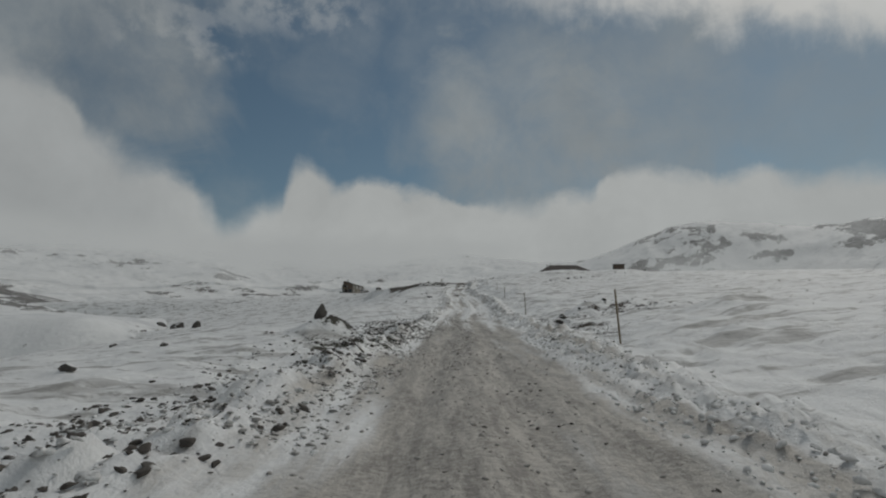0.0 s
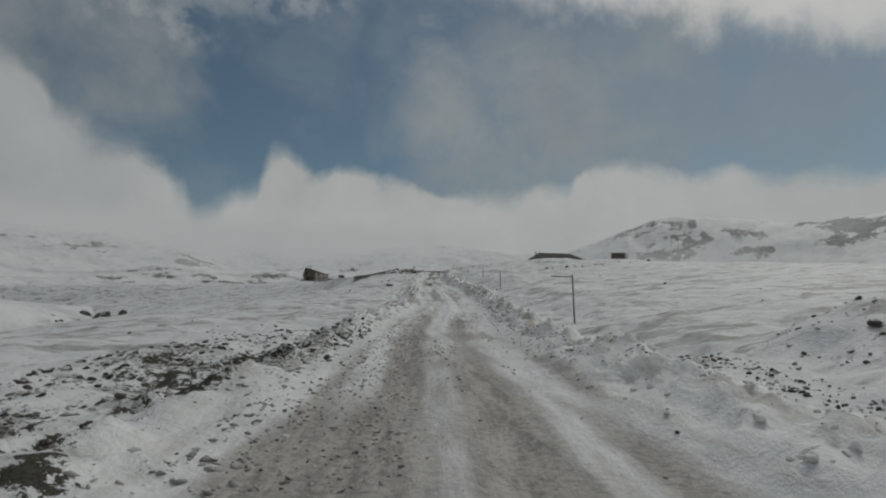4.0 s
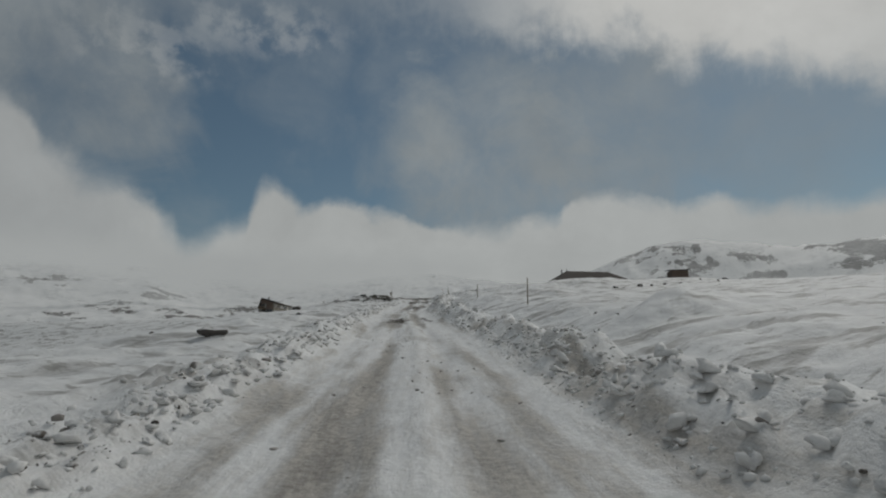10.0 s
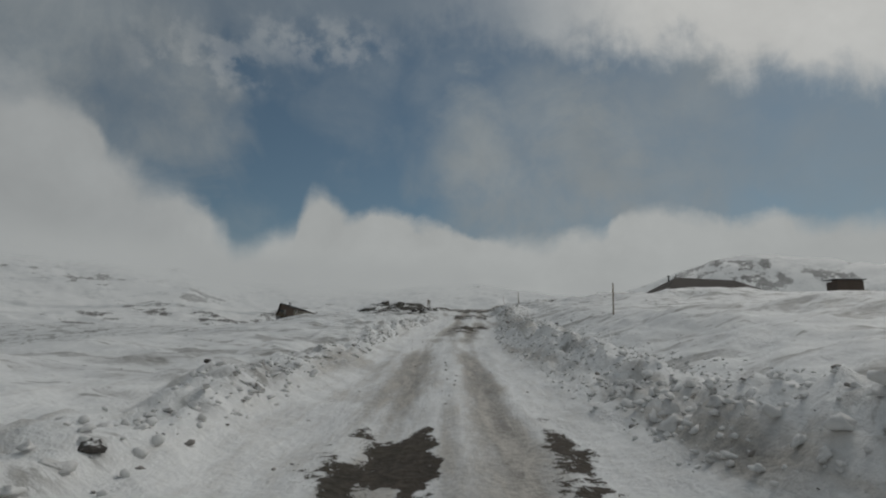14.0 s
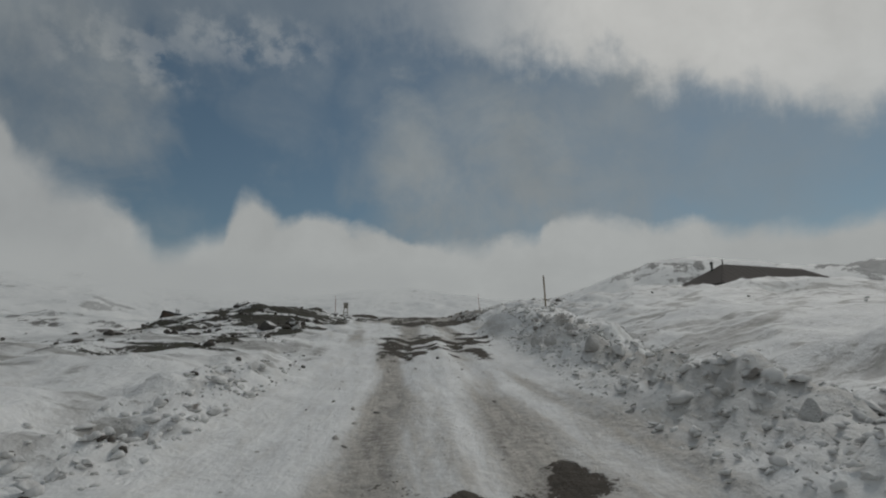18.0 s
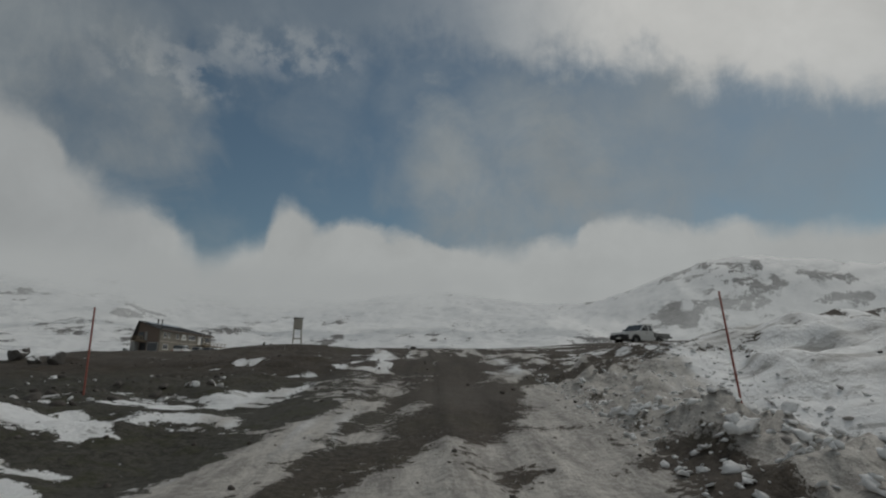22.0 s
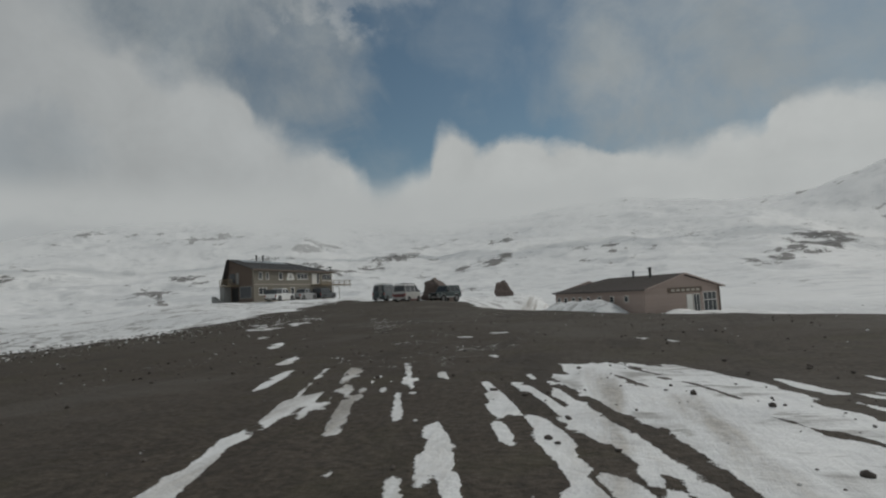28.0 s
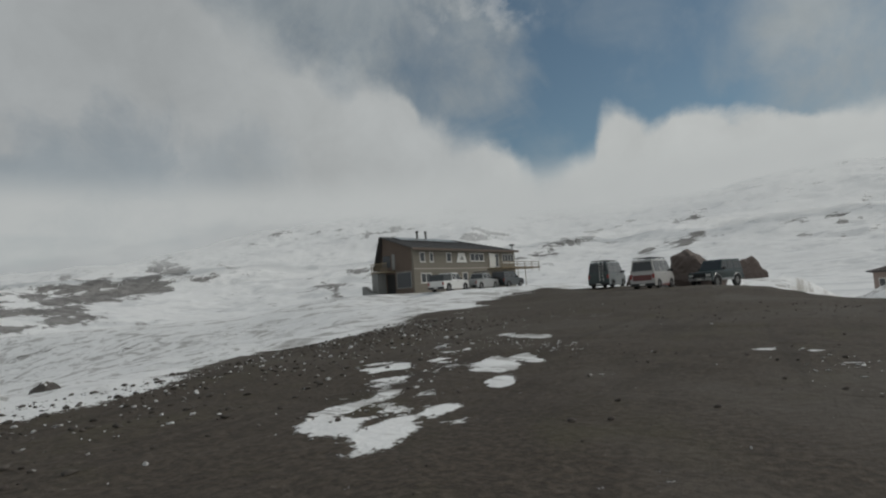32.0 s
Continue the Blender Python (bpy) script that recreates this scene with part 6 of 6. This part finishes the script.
for _k, (_x, _y, _s) in enumerate(((-2.7, 114.2, 0.36), (1.1, 117.2, 0.24), (1.2, 77.9, 0.26), (1.1, 74.7, 0.2), (1.1, 109.2, 0.16), (6.9, 116.5, 0.22), (-3.2, 31.2, 0.26), (-5.0, 35.0, 0.26), (6.3, 30.1, 0.6), (3.8, 19.6, 0.24), (3.7, 18.6, 0.24), (-9.1, 14.2, 0.4), (-21, 37, 0.6), (-23, 50, 0.6), (-25.5, 52, 0.5), (-11.5, 24, 0.35),
                                   (-3.2, 34.7, 0.42), (6.6, 30.7, 0.5), (7.0, 31.1, 0.35), (6.2, 30.5, 0.3), (9.4, 38.4, 0.3), (11.4, 39.4, 0.4), (-44, 262, 0.5), (-4.4, 174.5, 0.35), (-43, 324, 2.0), (-41, 329, 2.2), (-38, 330, 1.6),
                                   (-40.5, 321, 1.5), (-36, 333, 1.8), (-33, 336, 1.6), (-30, 250, 0.3), (-27.5, 243, 0.25), (-31, 241, 0.3), (-34, 246, 0.4), (5.9, 211.2, 0.4), (27, 196, 0.35), (29, 198, 0.3), (34, 190, 0.35), (24, 186, 0.25), (-3.6, 113.6, 0.3), (-5.0, 83.8, 0.3), (27.7, 141.6, 0.9), (26.6, 142.4, 0.6), (29.2, 143, 0.5), (34, 149.5, 0.9), (36, 150.5, 0.6), (37.5, 150, 0.5), (42, 154.7, 0.8), (44, 156, 0.6),
                                   (55.3, 168.4, 0.6), (52.6, 169, 0.5), (57.5, 169.5, 0.45), (69, 190, 1.2))):
    rock(_x, _y, _s, _s * 0.85, _s * 0.5, 37 * _k, 20 + _k, M_ROCK, "dark volcanic rock half sunk in the snow", "rock", FIELD, 2)


def scatter(name, label, category, mat, count, seed, where, size, jag=0.4, flat=0.5, squash=0.75, detail=2):
    """Many loose lumps in one object. where(rng) gives a place, size(rng, x, y) a radius."""
    rng = np.random.default_rng(seed)
    shapes = [lump_shape(rng, detail, jag, flat) for _ in range(14)]
    xs, ys = where(rng, count)
    zs = ground_z(xs, ys)
    rad = size(rng, xs, ys)
    P, T, at = [], [], 0
    for x, y, z, r in zip(xs, ys, zs, rad):
        pts, tri = shapes[rng.integers(14)]
        c, s = math.cos(t := rng.uniform(0, 6.3)), math.sin(t)
        k = np.array([r, r * rng.uniform(0.65, 1.2), r * squash * rng.uniform(0.7, 1.25)])
        q = pts * k
        tip = rng.uniform(-0.5, 0.5)
        q = np.stack([q[:, 0] * c - q[:, 1] * s, q[:, 0] * s + q[:, 1] * c, q[:, 2] + q[:, 0] * tip], -1) + (x, y, z + 0.1 * r)
        P.append(q)
        T.append(tri + at)
        at += len(pts)
    P, T = np.concatenate(P), np.concatenate(T)
    me = bpy.data.meshes.new(name)
    me.vertices.add(len(P))
    me.vertices.foreach_set("co", P.ravel())
    me.loops.add(T.size)
    me.polygons.add(len(T))
    me.loops.foreach_set("vertex_index", T.ravel())
    me.polygons.foreach_set("loop_start", np.arange(0, T.size, 3))
    me.update(calc_edges=True)
    me.materials.append(mat)
    return tagged(new(name, me), label, category, kind="stuff")


def lumps_material(name, dark, light, odd, share):
    """Tone from lump to lump, with a share of odd ones."""
    m, n, s = material(name)
    rnd = n.add("ShaderNodeNewGeometry").outputs["Random Per Island"]
    v = place(n)
    g = n.noise(v, 7.0, 5, 0.65)
    base = n.mix(n.math("MULTIPLY_ADD", rnd, 0.6, n.math("MULTIPLY", g, 0.5), clamp=True), dark, light)
    patch = n.math("MULTIPLY", n.step(rnd, 1 - share, 1 - share + 0.02), n.step(n.noise(v, 4.0, 4, 0.6), 0.42, 0.55))
    n.link(n.mix(patch, base, odd), s.inputs["Base Color"])
    s.inputs["Roughness"].default_value = 0.85
    s.inputs["Specular IOR Level"].default_value = 0.25
    bump(n, s, n.noise(v, 22.0, 4, 0.65), 0.02, 0.8)
    return m


M_CLODS = lumps_material("snow_clods", (0.62, 0.615, 0.605), (0.84, 0.835, 0.82), (0.28, 0.26, 0.24), 0.10)
M_CRUMBS = lumps_material("dirty_crumbs", (0.24, 0.22, 0.20), (0.62, 0.60, 0.57), (0.09, 0.08, 0.07), 0.2)
M_RUBBLE = lumps_material("earthy_rubble", (0.17, 0.16, 0.145), (0.62, 0.61, 0.59), (0.80, 0.80, 0.79), 0.4)
M_STONES = lumps_material("dark_stones", (0.055, 0.048, 0.043), (0.15, 0.135, 0.12), (0.70, 0.70, 0.69), 0.4)
M_EDGE = lumps_material("edge_stones", (0.045, 0.040, 0.034), (0.13, 0.115, 0.10), (0.72, 0.72, 0.71), 0.35)
M_PEBBLES = lumps_material("gravel_stones", (0.05, 0.042, 0.036), (0.15, 0.13, 0.115), (0.66, 0.66, 0.65), 0.12)


def along(side, lo, hi, y0, y1, clump=5.0, seed=0):
    """Places beside the road, side -1 or 1, between two distances from its middle, in uneven clumps."""
    def where(rng, count):
        y = rng.uniform(y0, y1, count * 4)
        d = side * (lo + (hi - lo) * rng.beta(1.3, 2.2, count * 4))
        keep = rng.uniform(-0.35, 0.55, count * 4) < fbm(y / clump, d, 90 + seed, 2)
        y, d = y[keep][:count], d[keep][:count]
        return road_x(y) + d, y
    return where


def sizes(lo, hi, power=3.0):
    return lambda rng, x, y: lo + (hi - lo) * rng.uniform(0, 1, len(x)) ** power


CLOD = "snow blocks and icy clods thrown up beside the road"
scatter("snow_clods", CLOD, "snow clods", M_CLODS, 8000, 1, along(1, 2.1, 4.8, -2, 120, 9, seed=1), sizes(0.012, 0.06, 3.0), detail=1)
scatter("snow_clods", CLOD, "snow clods", M_CLODS, 11000, 2, along(1, 2.1, 6.4, 118, 189, 9, seed=2), sizes(0.012, 0.062, 2.6), 0.8, 0.4, 0.6, 1)
scatter("snow_clods", CLOD, "snow clods", M_CLODS, 3900, 3, along(-1, 2.4, 4.4, 40, 157, seed=3), sizes(0.012, 0.07, 3.0), detail=1)
scatter("snow_blocks", "broken snow blocks heaped on the ploughed bank", "snow blocks", M_CLODS, 2000, 31, along(1, 2.4, 4.6, 45, 185, 7, seed=21), sizes(0.03, 0.13, 2.8), 0.8, 0.4, 0.65)
scatter("snow_blocks", "broken snow blocks heaped on the low bank", "snow blocks", M_CLODS, 1650, 32, along(-1, 2.4, 3.7, 40, 156, 7, seed=22), sizes(0.025, 0.10, 2.6), 0.8, 0.4, 0.6)
scatter("road_crumbs", "crumbs of dirty snow and earth on the road", "snow crumbs", M_CRUMBS, 5000, 33, along(1, -1.9, 2.2, 4, 60, 9, seed=23), sizes(0.008, 0.04, 2.6), 0.7, 0.4, 0.5, 1)
scatter("road_crumbs", "crumbs of dirty snow and earth on the road", "snow crumbs", M_CRUMBS, 1000, 34, along(1, -1.9, 2.2, 60, 186, 7, seed=24), sizes(0.008, 0.045, 2.8), 0.7, 0.4, 0.5, 1)
scatter("snow_blocks", "hard snow blocks lying on the ploughed bank", "snow blocks", M_CLODS, 160, 12, along(1, 2.6, 4.8, 144, 189, 8, seed=9), sizes(0.03, 0.085, 2.4), 0.9, 0.5, 0.55)
scatter("snow_blocks", "hard snow blocks lying on the ploughed bank", "snow blocks", M_CLODS, 140, 13, along(1, 2.5, 4.4, 2, 60, 8, seed=10), sizes(0.03, 0.07, 2.0), 0.75, 0.5)
scatter("earth_clods", "lumps of earth and dirty snow thrown up beside the road", "clods", M_RUBBLE, 5500, 35, along(-1, 1.5, 6.5, 6, 42, 5, seed=25), sizes(0.012, 0.055, 2.8), 0.9, 0.4, 0.5, 1)
scatter("stones", "dark stones and earth lumps along the edge of the road", "stones", M_STONES, 6500, 4, along(-1, 2.2, 7.5, -2, 50, 4, seed=4), sizes(0.012, 0.085, 3.0), 0.6, 0.4, 0.55)
scatter("stones", "dark stones along the edge of the road", "stones", M_STONES, 550, 5, along(-1, 2.5, 3.8, 40, 160, 6, seed=5), sizes(0.01, 0.055))
scatter("stones", "dark stones in the ploughed bank", "stones", M_STONES, 700, 6, along(1, 2.3, 4.8, -2, 189, 6, seed=6), sizes(0.008, 0.034), 0.6, 0.4, 0.6)
scatter("stones", "dark stones in the rough snow beside the road", "stones", M_STONES, 1100, 14, along(1, 4.8, 6.8, 20, 42, 3, seed=12), sizes(0.012, 0.055, 3.0), 0.6, 0.4, 0.6)
scatter("stones", "dark stones in the rough snow beside the road", "stones", M_STONES, 800, 15, along(1, 6.5, 18, 34, 41, 3, seed=13), sizes(0.012, 0.075, 3.0), 0.6, 0.4, 0.55)
scatter("stones", "dark volcanic stones among the snow patches", "stones", M_STONES, 900, 7, along(-1, 4.0, 15.0, 159, 190, 4, seed=7), sizes(0.02, 0.15, 3.2))


def field(x0, x1, y0, y1, clump, cut):
    def where(rng, count):
        x, y = rng.uniform(x0, x1, count * 6), rng.uniform(y0, y1, count * 6)
        keep = (fbm(x / clump, y / clump, 130, 3) > cut) & (np.abs(x - road_x(y)) > 5)
        return x[keep][:count], y[keep][:count]
    return where


def lot_places(rng, count):
    x, y = rng.uniform(-24, 24, count * 4), rng.uniform(176, 268, count * 4)
    keep = (x > lot_left(y)) & (y < lot_top(x)) & ((y > 200) | (x < road_x(y) + 3)) & (rng.uniform(-0.5, 0.5, count * 4) < fbm(x / 4, y / 4, 140, 3) + 0.1)
    return x[keep][:count], y[keep][:count]


scatter("stones", "dark stones scattered over the snow fields", "stones", M_STONES, 700, 8, field(-48, 48, 5, 188, 9, 0.14), sizes(0.015, 0.11, 4))
scatter("gravel_stones", "loose stones and bits of snow on the gravel", "stones", M_PEBBLES, 5200, 9, lot_places, sizes(0.012, 0.06, 3.5), detail=1)


def lot_edge_places(rng, count):
    y = rng.uniform(232, 262, count)
    return lot_left(y) + 7.0 * rng.beta(1.4, 2.0, count) - 0.4, y


scatter("gravel_stones", "loose stones and snow crumbs along the edge of the gravel", "stones", M_EDGE, 2200, 36, lot_edge_places, sizes(0.015, 0.085, 3.0), 0.6, 0.4, 0.55, 1)


def fleck_places(rng, count):
    """Strings of thawing snow across the gravel."""
    lines = (((-19.0, 236.5), (-22.6, 255), 0.9), ((-20.2, 240), (-22.8, 250), 0.5), ((-10.6, 253.5), (-6.2, 241.8), 0.55), ((-8.6, 250.5), (-3.8, 247.0), 0.6), ((-17.4, 252.5), (-15.2, 245.6), 0.6), ((-14.4, 252.6), (-17.8, 254.6), 0.5), ((-4.5, 257), (3, 251), 1.0), ((-7.0, 246), (-5.4, 240), 0.6))
    k = rng.integers(0, len(lines), count)
    f = rng.beta(1.1, 1.1, count)
    a, b = np.array([q[0] for q in lines])[k], np.array([q[1] for q in lines])[k]
    w = np.array([q[2] for q in lines])[k]
    q = a + (b - a) * f[:, None] + rng.normal(0, 1, (count, 2)) * w[:, None] * 0.6
    return q[:, 0], q[:, 1]


M_FLECKS = lumps_material("thawing_snow", (0.62, 0.62, 0.61), (0.82, 0.82, 0.81), (0.14, 0.12, 0.10), 0.1)
scatter("snow_flecks", "last flecks of thawing snow on the gravel", "snow flecks", M_FLECKS, 900, 21, fleck_places, sizes(0.01, 0.05, 2.2), 0.6, 0.4, 0.16, 1)
